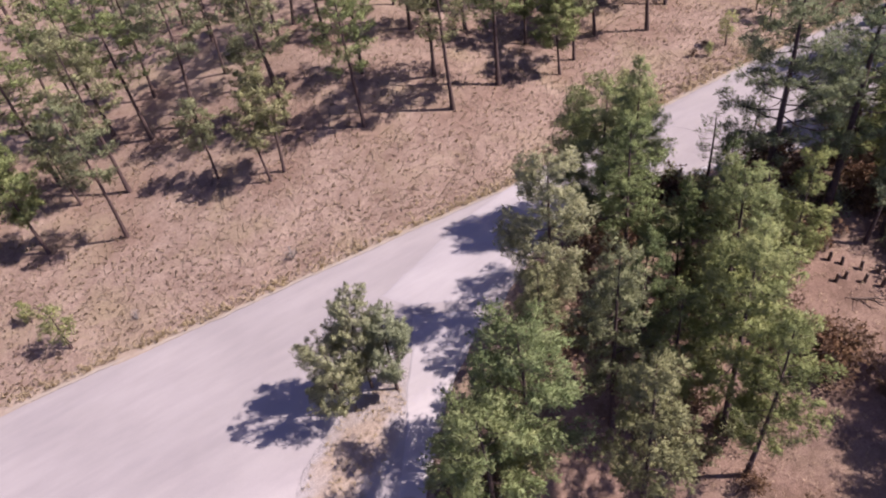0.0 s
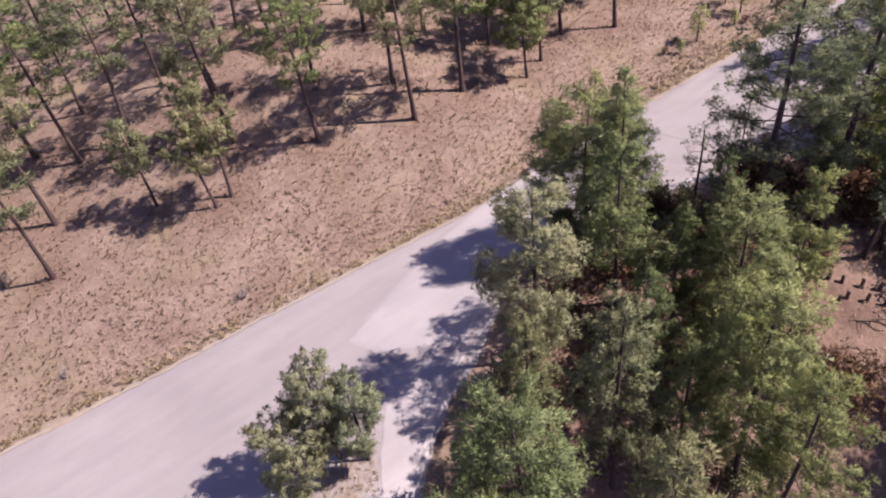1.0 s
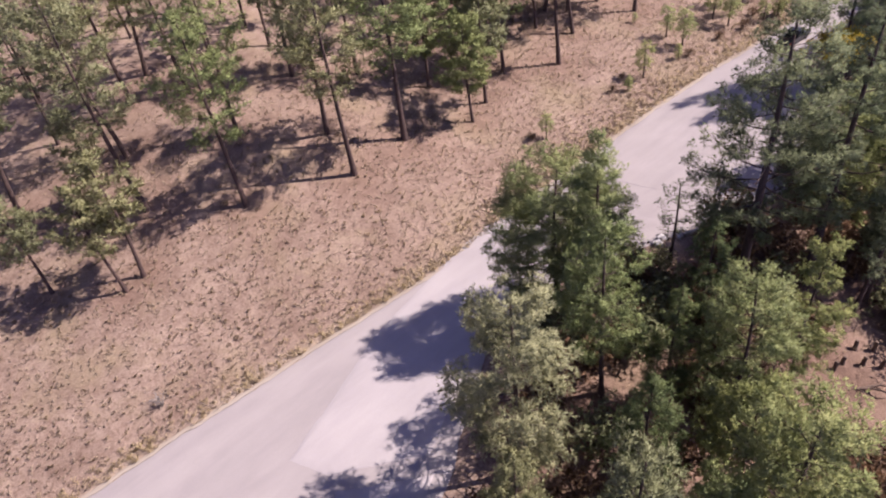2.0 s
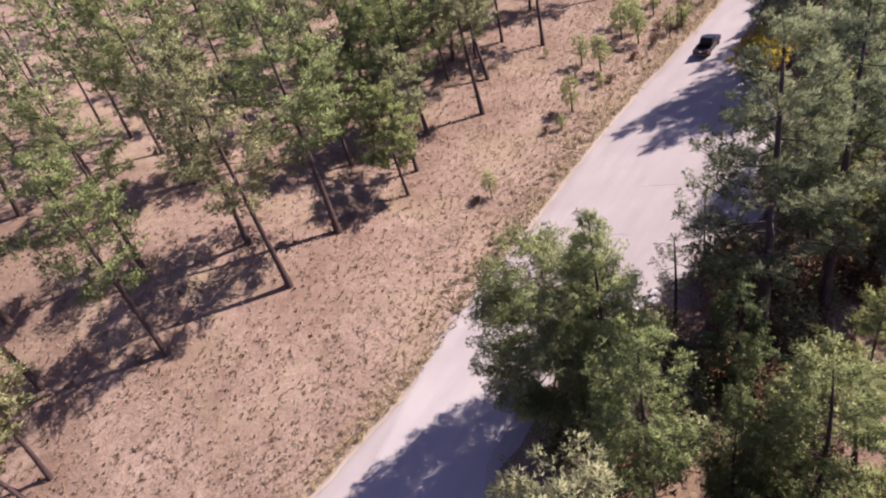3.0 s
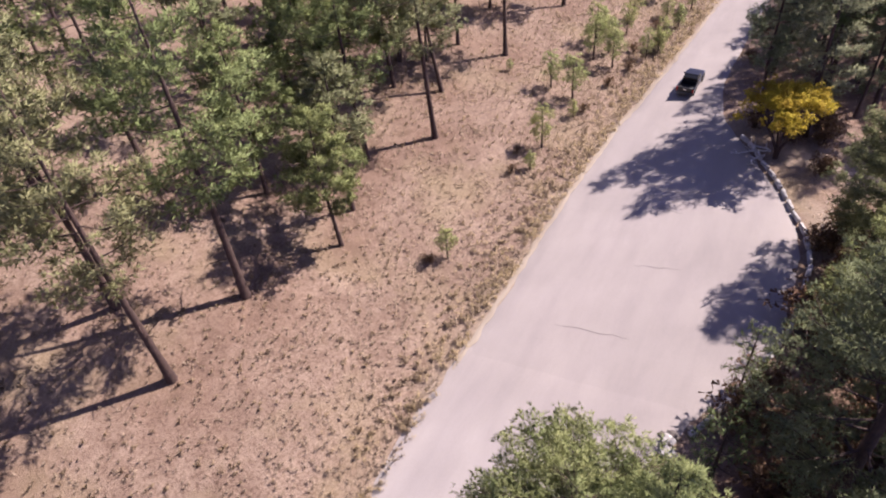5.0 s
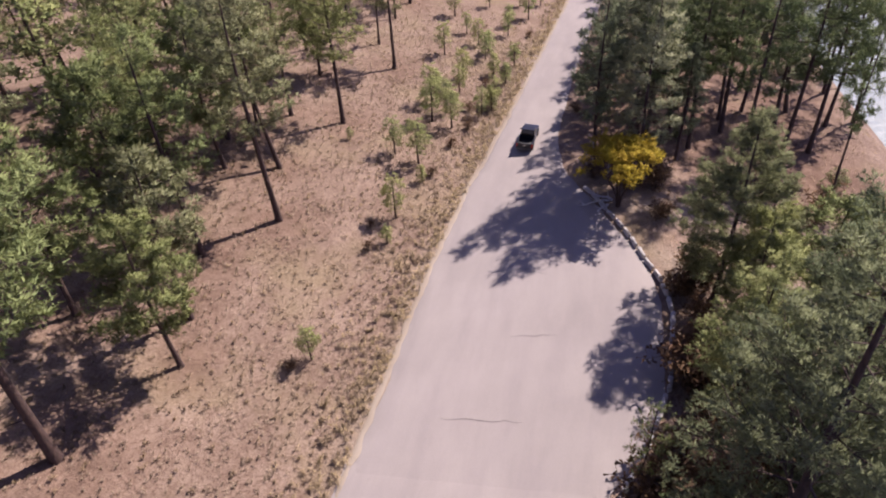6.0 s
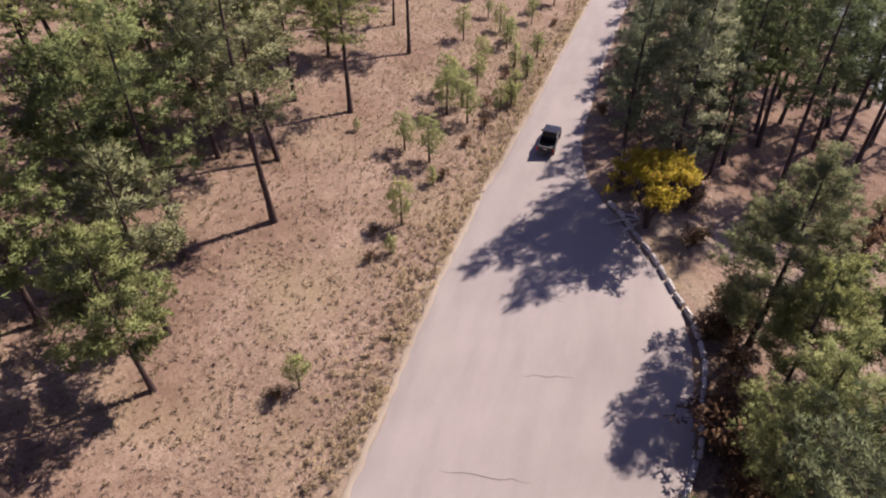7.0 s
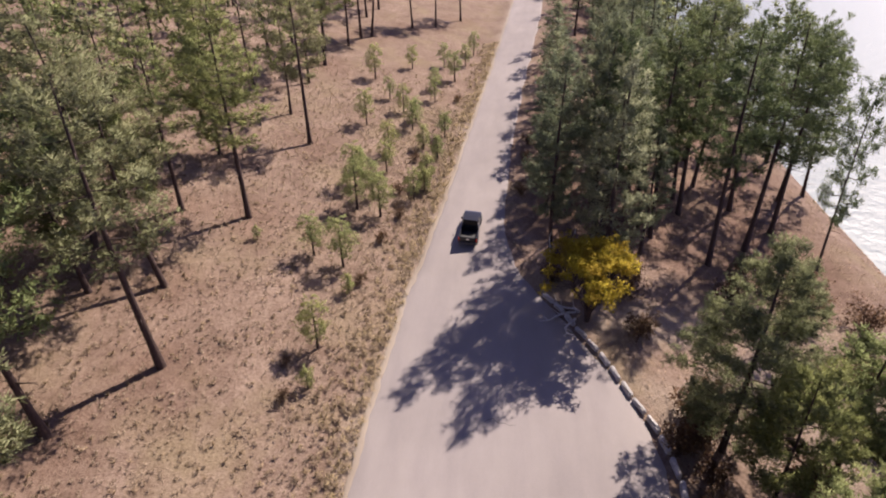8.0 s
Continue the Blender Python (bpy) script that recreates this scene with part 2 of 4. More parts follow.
def land(x, y):
    """The height of the ground: a road that climbs gently, a slope up on one side and a bank down to the lake on the other."""
    z = -2.0 + 0.065 * (min(max(x, -60.0), 190.0) - 55)
    d = y - road_line(x)
    if d > 0:
        c = 0.12 + 0.17 * ease(x, -15, 25) - 0.07 * ease(x, 35, 50)
        d = max(d - 1.5 * ease(x, 30, 45), 0.0)
        z += c * min(d, 25.0) + 0.2 * min(max(d - 25, 0.0), 120.0)
    else:
        z += 0.08 * min(-d, 16.0)
    e = 22.0 - y
    if e > 0:
        z -= (0.48 - 0.23 * ease(x, 42, 66)) * min(e, 12.0) + 0.12 * min(max(e - 12, 0.0), 8.0)
        w = ease(e, 20, 38)
        z = z * (1 - w) - 12.5 * w
    return z


# the outer edge of the made surface on the forest side, as (x, y)
RIGHT_EDGE = [(-60, 24), (-30, 15), (-8, 12.5), (0, 13.2), (3, 16.4), (6, 19.2), (8.8, 21.4), (11.5, 23.4), (14.6, 24.6), (18.7, 27.2), (24, 30.3), (32, 30.5), (37.9, 28.0), (40.9, 26.3),
              (45.0, 24.2), (48.8, 22.9), (56, 22.6), (59.7, 23.1), (65.4, 25.3), (70.5, 28.0), (77, 31.4), (84, 32.3), (100, 32.0), (124, 30.4), (172, 26.5), (320, 19.0)]


def road_right(x):
    return between(RIGHT_EDGE, x)


def on_road(x, y):
    if x < -60 or x > 320:
        return False
    return road_right(x) < y < road_left(x)


def build_land():
    xs = [-900, -600, -400, -260, -170, -120, -90, -70] + list(np.arange(-56, 170, 0.9)) + [172, 176, 182, 190, 200, 215, 235, 265, 320, 420, 600, 900, 1400]
    ys = [-1200, -700, -400, -240, -150, -100, -70, -52, -40, -33] + list(np.arange(-28, 104, 0.9)) + [106, 110, 116, 124, 136, 155, 190, 250, 350, 600, 1000]
    verts, litter, dusty = [], [], []
    for y in ys:
        for x in xs:
            z = land(x, y)
            inside = on_road(x, y)
            if inside:
                z -= 0.10
            else:
                z += 0.10 * noise.noise((x * 0.35, y * 0.35, 0)) + 0.06 * noise.noise((x * 1.1, y * 1.1, 4)) - 0.03
            verts.append((x, y, z))
            edge = road_right(x) if x < 320 else 24
            side = y - road_left(x)
            dusty.append(0.85 * ease(1.5 + 0.8 * noise.noise((x * 0.3, y * 0.3, 6)) - side, 0.0, 1.4) if -1.0 < side else 0.75 * ease(x, 54, 62) * ease(78 - x, 0, 8) * ease(road_right(x) - y, 0, 2) * ease(0.75 + noise.noise((x * 0.25, y * 0.25, 3)), 0.3, 1.0))
            n2 = noise.noise((x * 0.12, y * 0.12, 9.0)) * 2.5
            litter.append(ease(edge - y + n2, 0.5, 4.0) * ease(y + n2, -3.0, 5.0) * (0.75 + 0.35 * noise.noise((x * 0.2, y * 0.2, 2))) * (1 - 0.75 * ease(x, 54, 62) * ease(82 - x, 0, 8)) if y < edge + 3 else 0.0)
    w = len(xs)
    faces = [(j * w + i, j * w + i + 1, (j + 1) * w + i + 1, (j + 1) * w + i) for j in range(len(ys) - 1) for i in range(w - 1)]
    ob = mesh_object("ground", verts, faces, M_GROUND, smooth=True)
    attr = ob.data.attributes.new("litter", "FLOAT", "POINT")
    attr.data.foreach_set("value", litter)
    attr = ob.data.attributes.new("dust", "FLOAT", "POINT")
    attr.data.foreach_set("value", dusty)
    return tagged(ob, "dry pinkish grassland and pine-needle forest floor", "ground", kind="structure")


def strip(name, material, rows, lift, label, category, cols=28, drop=0.09):
    """A sheet between two edges: rows of (x, y0, y1)."""
    verts, faces = [], []
    for x, y0, y1 in rows:
        for k in range(cols + 1):
            y = y0 + (y1 - y0) * k / cols
            verts.append((x, y, land(x, min(y, road_line(x))) + lift - (drop if k in (0, cols) else 0)))
    for i in range(len(rows) - 1):
        for k in range(cols):
            a = i * (cols + 1) + k
            faces.append((a, a + cols + 1, a + cols + 2, a + 1))
    return tagged(mesh_object(name, verts, faces, material, smooth=True), label, category, kind="structure")


def build_road():
    rows = []
    for x in list(np.arange(-60, 172, 0.5)) + list(np.arange(172, 320, 4.0)):
        wob = 0.16 * noise.noise((x * 0.5, 1.0, 0)) + 0.22 * noise.noise((x * 0.13, 5.0, 0))
        wob2 = 0.22 * noise.noise((x * 0.6, 9.0, 0)) + 0.35 * noise.noise((x * 0.2, 7.0, 0))
        rows.append((x, road_right(x) + wob2, road_left(x) + wob))
    strip("road", M_ROAD, rows, 0.03, "pale dusty concrete and gravel road with a wide lay-by", "road")
    margin = [(x, y1 - 0.14 + 0.22 * noise.noise((x * 0.9, 3.0, 0)), y1 + 0.26 + 0.22 * noise.noise((x * 0.7, 6.0, 0))) for x, _, y1 in rows]
    strip("road_shoulder", M_MARGIN, margin, 0.036, "narrow cream-coloured sandy margin along the road", "shoulder", cols=4, drop=0.025)


ground = build_land()
build_road()

# water far below, beyond the trees
tagged(mesh_object("water", [(-900, -2500, -9.0), (2500, -2500, -9.0), (2500, -6, -9.0), (-900, -6, -9.0)], [(0, 1, 2, 3)], M_WATER),
       "glittering lake in the sun beyond the pines", "lake", kind="structure")


# ---- trees ----
def tufts_mesh(centres, outward, blades, length, width, rng, up=0.3, spread=0.75, spiky=False):
    """Radiating narrow blades round each centre."""
    n = len(centres)
    c = np.repeat(np.array(centres), blades, axis=0)
    o = np.repeat(np.array(outward), blades, axis=0)
    d = spread * rng.normal(size=(n * blades, 3)) + o + np.array((0, 0, up))
    d /= np.linalg.norm(d, axis=1)[:, None]
    s = np.cross(d, rng.normal(size=(n * blades, 3)))
    s /= np.linalg.norm(s, axis=1)[:, None] + 1e-9
    ln = (length * rng.uniform(0.6, 1.25, (n * blades, 1)))
    wd = (width * rng.uniform(0.7, 1.3, (n * blades, 1)))
    tip = c + d * ln
    if spiky:
        foot = c + d * ln * 0.22
        verts = np.stack((foot + s * wd * 0.6, tip, foot - s * wd * 0.6), axis=1).reshape(-1, 3)
    else:
        verts = np.stack((c - d * ln * 0.1, tip + s * wd * 0.5, tip - s * wd * 0.5), axis=1).reshape(-1, 3)
    faces = np.arange(len(verts)).reshape(-1, 3)
    # soft, cushion-like shading: every blade faces the way its tuft faces
    face_n = np.cross(verts[1::3] - verts[0::3], verts[2::3] - verts[0::3])
    want = o + 0.35 * d + np.array((0, 0, 0.15))
    want /= np.linalg.norm(want, axis=1)[:, None] + 1e-9
    turned = (face_n * want).sum(axis=1) < 0
    faces[turned] = faces[turned][:, ::-1]
    return verts, faces, np.repeat(want, 3, axis=0)


GOLD = (1 + 5 ** 0.5) / 2
CORE_V = np.array([(-1, GOLD, 0), (1, GOLD, 0), (-1, -GOLD, 0), (1, -GOLD, 0), (0, -1, GOLD), (0, 1, GOLD), (0, -1, -GOLD), (0, 1, -GOLD), (GOLD, 0, -1), (GOLD, 0, 1), (-GOLD, 0, -1), (-GOLD, 0, 1)]) / math.hypot(1, GOLD)
CORE_F = np.array([(a, b, c) for a, b, c in ((0, 11, 5), (0, 5, 1), (0, 1, 7), (0, 7, 10), (0, 10, 11), (1, 5, 9), (5, 11, 4), (11, 10, 2), (10, 7, 6), (7, 1, 8), (3, 9, 4), (3, 4, 2), (3, 2, 6), (3, 6, 8), (3, 8, 9), (4, 9, 5), (2, 4, 11), (6, 2, 10), (8, 6, 7), (9, 8, 1))])


def cushions(tufts, cores, rng):
    """Adds to the blades a dense uneven heart for every tuft: cores of (place, size, way out of the crown)."""
    verts, faces, normals = tufts
    at = np.array([c[0] for c in cores])[:, None, :]
    size = np.array([c[1] for c in cores])[:, None, None]
    away = np.array([c[2] for c in cores])[:, None, :]
    n = len(cores)
    turn = rng.normal(size=(n, 3, 3))
    turn = np.linalg.qr(turn)[0]
    d = np.einsum("vk,nkj->nvj", CORE_V, turn)
    v = at + d * size * rng.uniform(0.62, 1.12, (n, 12, 1)) * np.array((1.0, 1.0, 0.8))
    w = 0.8 * d + away + np.array((0, 0, 0.1))
    w /= np.linalg.norm(w, axis=2)[:, :, None] + 1e-9
    f = CORE_F[None] + (np.arange(n) * 12)[:, None, None]
    flip = np.linalg.det(turn) < 0
    f[flip] = f[flip][:, :, ::-1]
    return np.concatenate((v.reshape(-1, 3), verts)), np.concatenate((f.reshape(-1, 3), faces + n * 12)), np.concatenate((w.reshape(-1, 3), normals))


def foliage(name, tufts, material, parent):
    verts, faces, normals = tufts
    ob = mesh_object(name, verts, faces, material, parent, smooth=True)
    ob.data.normals_split_custom_set_from_vertices(normals.tolist())
    return ob


def clump(centres, outs, at, size, count, rng, away=(0.0, 0.0, 0.0)):
    """Points over a rounded tuft of foliage, with the way out at each: partly out of the tuft, partly out of the whole crown."""
    d = rng.normal(size=(count, 3))
    d /= np.linalg.norm(d, axis=1)[:, None]
    r = size * rng.uniform(0.25, 1.0, (count, 1))
    centres.extend(at + d * r * np.array((1.0, 1.0, 0.8)))
    outs.extend(0.75 * d + np.array(away))


def pine(name, seed, height, radius, bare, density, needles, bark=None, trunk=None, lean=(0, 0), top=0.35, blade=(0.33, 0.056), sparse=0.0, stubs=6, puff=0.40, points=13, blades=4, limb_rate=1.8, even=0.68, twigs=True, heart=0.0, rise=1.0):
    """A pine with its foot at the origin: bare, the share of the trunk with no crown; top, how wide the crown still is at its tip; density, tufts for each metre of bough; even, the shortest bough as a share of the longest; rise, how steeply the boughs climb; heart, how much of a tuft is a dense core."""
    rng = np.random.default_rng(seed)
    root = new(name)
    root.empty_display_size = 0.5
    r0 = trunk if trunk else 0.0102 * height + 0.03
    wood = Shape()
    bend = rng.normal(size=2) * 0.018 * height

    def axis(u):
        return np.array((lean[0] * height * u + bend[0] * math.sin(u * 3.0), lean[1] * height * u + bend[1] * math.sin(u * 2.3), height * u))

    us = np.linspace(0, 0.985, 10)
    wood.add(tube_arrays([axis(u) - np.array((0, 0, 0.35 if u == 0 else 0)) for u in us], [r0 * (1.35 if u == 0 else 1) * (1 - 0.9 * u) + 0.012 for u in us], 7))
    limbs = int(9 + limb_rate * height * (1 - bare))
    centres, outs, cores = [], [], []
    for i in range(limbs):
        q = (i + rng.uniform(0, 1)) / limbs
        u = bare + (0.985 - bare) * q
        az = i * 2.39996 + rng.normal() * 0.5
        profile = (math.sin(min(1.0, (q + 0.16) * 1.9) * math.pi / 2)) * (1 - (1 - top) * max(0.0, (q - 0.35) / 0.65) ** 1.3)
        ln = radius * profile * rng.uniform(even, 1.08)
        lift = rise * (0.02 + 0.65 * q) * rng.uniform(0.4, 1.3)
        p0 = axis(u)
        h = np.array((math.cos(az), math.sin(az), 0))

        def along(k):
            return p0 + h * ln * k + np.array((0, 0, ln * lift * k ** 1.5 - 0.10 * ln * math.sin(k * 3.1)))

        rl = 0.016 + 0.20 * r0 * (1 - q)
        wood.add(tube_arrays([along(k) for k in (0, 0.35, 0.7, 1.0)], [rl, rl * 0.8, rl * 0.5, rl * 0.2], 3))
        if rng.uniform() < sparse:
            continue
        side = np.array((-h[1], h[0], 0))
        count = max(2, int(round(ln * density)))
        out = 0.55 * h + np.array((0, 0, 0.55 * (q - 0.25)))
        for c in range(count):
            k = 0.34 + 0.66 * ((c + rng.uniform(0, 1)) / count) ** 0.8
            off = rng.uniform(-1, 1) * ln * k * 0.46
            at = along(k) + side * off - h * abs(off) * 0.25 + np.array((0, 0, rng.normal() * 0.2 + 0.12 * k))
            if twigs and c % 2:
                wood.add(tube_arrays([along(max(0.1, k - 0.25)), at], [rl * 0.4, 0.008], 3))
            size = puff * rng.uniform(0.6, 1.45)
            cores.append((at, size * heart, out))
            clump(centres, outs, at, size, points, rng, out)
    for i in range(stubs):
        u = rng.uniform(0.25 * bare, bare)
        az, ln = rng.uniform(0, 6.28), rng.uniform(0.3, 1.3) * radius * 0.35
        p0, h = axis(u), np.array((math.cos(az), math.sin(az), 0.15))
        wood.add(tube_arrays([p0, p0 + h * ln * 0.6, p0 + h * ln + np.array((0, 0, -0.1))], [0.035, 0.025, 0.010], 4))
    for u in (0.94, 0.96, 0.98, 1.0):
        at = axis(u) + rng.normal(size=3) * 0.3 * (1 - u) * height / 2
        cores.append((at, puff * heart, np.array((0, 0, 0.4))))
        clump(centres, outs, at, puff * 0.9, points, rng, (0, 0, 0.4))
    mesh_object("trunk", wood.v, wood.f, bark or M_BARK, root, smooth=True)
    leaves = tufts_mesh(centres, outs, blades, blade[0], blade[1], rng, 0.35, 0.6, True)
    foliage("crown", cushions(leaves, cores, rng) if heart else leaves, needles, root)
    return root


class Grove:
    """A few kinds of tree, each built once and planted at any height."""

    def __init__(self, protos):
        self.protos, self.used = protos, set()

    def add(self, kind, x, y, h, label, category="pine tree", group="", wide=1.0, turn=None, tilt=(0, 0)):
        proto, base = self.protos[kind]
        if turn is None:
            turn = (x * 12.9898 + y * 78.233) % 6.283
        k = h / base
        m = Matrix.Translation((x, y, land(x, y))) @ Euler((radians(tilt[0]), radians(tilt[1]), turn)).to_matrix().to_4x4() @ Matrix.Diagonal((k * wide, k * wide, k, 1))
        if kind in self.used:
            ob = copy_thing(proto, m @ Matrix.Diagonal([1 / c for c in proto.scale] + [1]))
        else:
            self.used.add(kind)
            ob = proto
            ob.matrix_basis = m
        return tagged(ob, label, category, group)


FAR_LEAF = dict(puff=0.55, points=5, blades=3, blade=(0.55, 0.12), limb_rate=1.4, twigs=False, heart=0.4)
NEAR_LEAF = dict(puff=0.32, points=19, blades=5, blade=(0.22, 0.034))
DEEP_LEAF = dict(puff=0.42, points=13, blades=4, blade=(0.34, 0.056), limb_rate=2.2)
YOUNG_LEAF = dict(puff=0.18, points=7, blades=4, blade=(0.2, 0.03), stubs=0, twigs=False)
grove = Grove({
    "tall_a": (pine("pine_tree", 11, 18.0, 3.7, 0.42, 4.0, M_NEEDLE_DRY), 18.0),
    "tall_b": (pine("pine_tree", 12, 18.0, 4.1, 0.38, 4.0, M_NEEDLE), 18.0),
    "tall_c": (pine("pine_tree", 13, 16.0, 3.4, 0.44, 4.0, M_NEEDLE_DRY, sparse=0.1), 16.0),
    "tall_d": (pine("pine_tree", 19, 19.0, 3.7, 0.40, 4.2, M_NEEDLE_DEEP), 19.0),
    "mid_a": (pine("pine_tree", 14, 12.0, 3.2, 0.32, 6.5, M_NEEDLE, puff=0.34, limb_rate=2.4), 12.0),
    "mid_b": (pine("pine_tree", 15, 10.0, 2.2, 0.42, 5.0, M_NEEDLE_DRY, puff=0.30), 10.0),
    "far_a": (pine("pine_tree", 16, 18.0, 4.0, 0.40, 2.0, M_NEEDLE_DRY, **FAR_LEAF), 18.0),
    "far_b": (pine("pine_tree", 17, 18.0, 4.2, 0.36, 2.0, M_NEEDLE, **FAR_LEAF), 18.0),
    "far_c": (pine("pine_tree", 18, 20.0, 3.4, 0.24, 2.2, M_NEEDLE_STAND, **FAR_LEAF), 20.0),
    "full_a": (pine("pine_tree", 21, 15.0, 3.2, 0.28, 7.0, M_NEEDLE, limb_rate=2.4, sparse=0.10, **NEAR_LEAF), 15.0),
    "full_b": (pine("pine_tree", 22, 13.0, 2.9, 0.22, 7.5, M_NEEDLE_FRESH, top=0.45, limb_rate=2.6, sparse=0.05, **NEAR_LEAF), 13.0),
    "full_c": (pine("pine_tree", 23, 14.0, 2.5, 0.24, 7.0, M_NEEDLE_DRY, top=0.4, limb_rate=2.5, sparse=0.14, **NEAR_LEAF), 14.0),
    "cone": (pine("pine_tree", 24, 14.0, 3.0, 0.18, 7.0, M_NEEDLE_DEEP, top=0.10, limb_rate=2.6, sparse=0.06, **NEAR_LEAF), 14.0),
    "spire": (pine("pine_tree", 34, 14.5, 3.8, 0.10, 8.5, M_NEEDLE_OLD, top=0.16, limb_rate=3.4, even=0.8, **NEAR_LEAF), 14.5),
    "point": (pine("pine_tree", 35, 14.5, 2.8, 0.14, 6.5, M_NEEDLE_FRESH, top=0.12, limb_rate=2.8, sparse=0.05, **NEAR_LEAF), 14.5),
    "pale": (pine("pine_tree", 29, 12.5, 3.1, 0.12, 7.5, M_NEEDLE_PALE, top=0.42, limb_rate=2.7, sparse=0.05, even=0.75, **NEAR_LEAF), 12.5),
    "dome": (pine("pine_tree", 28, 13.0, 3.9, 0.12, 11.0, M_NEEDLE_FRESH, top=0.66, limb_rate=4.0, puff=0.34, points=22, blades=6, blade=(0.18, 0.026), even=0.82, rise=0.45), 13.0),
    "old": (pine("pine_tree", 25, 20.0, 4.8, 0.28, 6.2, M_NEEDLE_OLD, sparse=0.10, trunk=0.33, stubs=10, limb_rate=2.4, even=0.55, puff=0.34, points=15, blades=5, blade=(0.26, 0.038)), 20.0),
    "deep_a": (pine("pine_tree", 26, 20.0, 3.4, 0.24, 4.2, M_NEEDLE_STAND, top=0.3, **DEEP_LEAF), 20.0),
    "deep_b": (pine("pine_tree", 27, 20.0, 3.0, 0.28, 4.2, M_NEEDLE_STAND, top=0.3, **DEEP_LEAF), 20.0),
    "soft": (pine("pine_tree", 36, 18.0, 3.4, 0.18, 4.4, M_NEEDLE_PALE, top=0.25, **DEEP_LEAF), 18.0),
    "sapling": (pine("young_pine", 31, 4.0, 1.0, 0.28, 8.0, M_NEEDLE_YOUNG, top=0.5, limb_rate=5.0, **YOUNG_LEAF), 4.0),
    "seedling": (pine("young_pine", 32, 2.4, 0.65, 0.12, 8.0, M_NEEDLE_YOUNG, top=0.3, limb_rate=6.0, **YOUNG_LEAF), 2.4),
    "thin": (pine("young_pine", 33, 8.0, 1.5, 0.38, 5.0, M_NEEDLE_DEEP, sparse=0.15, limb_rate=2.2, puff=0.22, points=6, blades=5, blade=(0.2, 0.03)), 8.0),
})
TALL = "tall slender pine with a bare dark trunk and olive-green crown"
HILL = "pines on the dry grassy slope"

# the open pine wood on the slope, along its front and further in: (x, y, height, kind)
FRONT_PINES = [
    (29.5, 54.0, 19, "tall_a"), (36.7, 54.9, 21, "tall_b"), (44.8, 53.0, 11, "mid_a"), (48.7, 54.8, 12.5, "mid_b"), (54.7, 57.5, 17, "tall_b"),
    (61.1, 54.2, 19, "tall_a"), (68.3, 57.6, 16, "tall_c"), (79.2, 55.5, 18, "tall_b"), (95.5, 54.8, 17, "tall_a"), (31.1, 60.6, 18, "tall_c"),
    (19.5, 57.4, 17, "tall_b"), (7.3, 56.6, 10, "mid_b"), (9.0, 57.0, 11, "mid_b"), (-8.3, 60.0, 15, "tall_c"), (-6.6, 68.0, 18, "tall_a"),
    (2.6, 61.7, 9, "mid_b"), (12.5, 63.8, 19, "tall_a"), (10.0, 67.6, 9, "mid_b"), (14.4, 72.5, 18, "tall_c"), (0.6, 85.0, 17, "tall_a"),
    (-6.1, 81.5, 20, "tall_b"), (3.4, 73.1, 18, "tall_c"), (-11.9, 70.0, 10, "mid_b"),
]
WOOD_PINES = [
    (-18.8, 80.8, 17, "tall_c"), (34.5, 72.3, 19, "tall_b"), (22.2, 85.3, 18, "tall_c"), (9.4, 101.0, 18, "tall_a"), (18.6, 81.1, 18, "tall_b"),
    (24.0, 77.8, 17, "tall_a"), (70.7, 64.4, 17, "tall_c"), (72.6, 62.0, 11, "mid_a"), (64.5, 76.5, 18, "tall_a"), (65.6, 67.8, 17, "tall_b"),
    (51.6, 70.4, 18, "tall_c"), (40.8, 68.0, 19, "tall_b"), (78.8, 78.6, 17, "tall_b"), (88.7, 62.2, 12, "mid_a"), (120.9, 60.2, 17, "tall_b"),
    (137.3, 58.5, 17, "tall_a"), (139.6, 57.2, 16, "tall_c"), (150.2, 51.6, 15, "tall_b"), (154.5, 47.7, 15, "tall_a"), (163.1, 43.5, 15, "tall_b"),
    (104.1, 76.4, 17, "tall_b"), (66.9, 85.4, 18, "tall_c"), (54.5, 62.0, 14, "mid_a"),
]
FAR_PINES = [
    (58.5, 64.0, 15, "tall_b"), (60.0, 71.0, 17, "far_b"), (75.5, 70.5, 17, "far_a"), (70.0, 73.0, 16, "far_b"), (85.0, 70.5, 16, "far_b"),
    (72.5, 83.0, 18, "far_b"), (80.5, 66.5, 15, "far_a"), (46.0, 61.5, 13, "mid_a"), (57.0, 78.0, 17, "far_b"), (62.0, 81.5, 18, "far_b"),
    (76.5, 75.5, 17, "far_b"), (66.0, 62.0, 14, "mid_a"), (78.0, 61.0, 15, "tall_b"), (24.0, 66.5, 16, "tall_b"), (-2.0, 76.0, 18, "tall_b"),
    (-13.5, 75.5, 19, "tall_b"), (-22.5, 72.5, 18, "tall_b"), (-24.0, 66.0, 16, "tall_b"), (-30.0, 74.0, 17, "tall_a"), (67.0, 112.0, 18, "tall_a"),
    (-16.0, 63.5, 13, "mid_a"),
]
SLOPE_PINES = FRONT_PINES + WOOD_PINES + FAR_PINES
for px, py, ph, pk in SLOPE_PINES:
    grove.add(pk, px, py, ph, TALL if pk.startswith("tall") else "young pine with a thin bare trunk on dry grass", group=HILL, wide=1.15 if ph > 12 else 1.2)

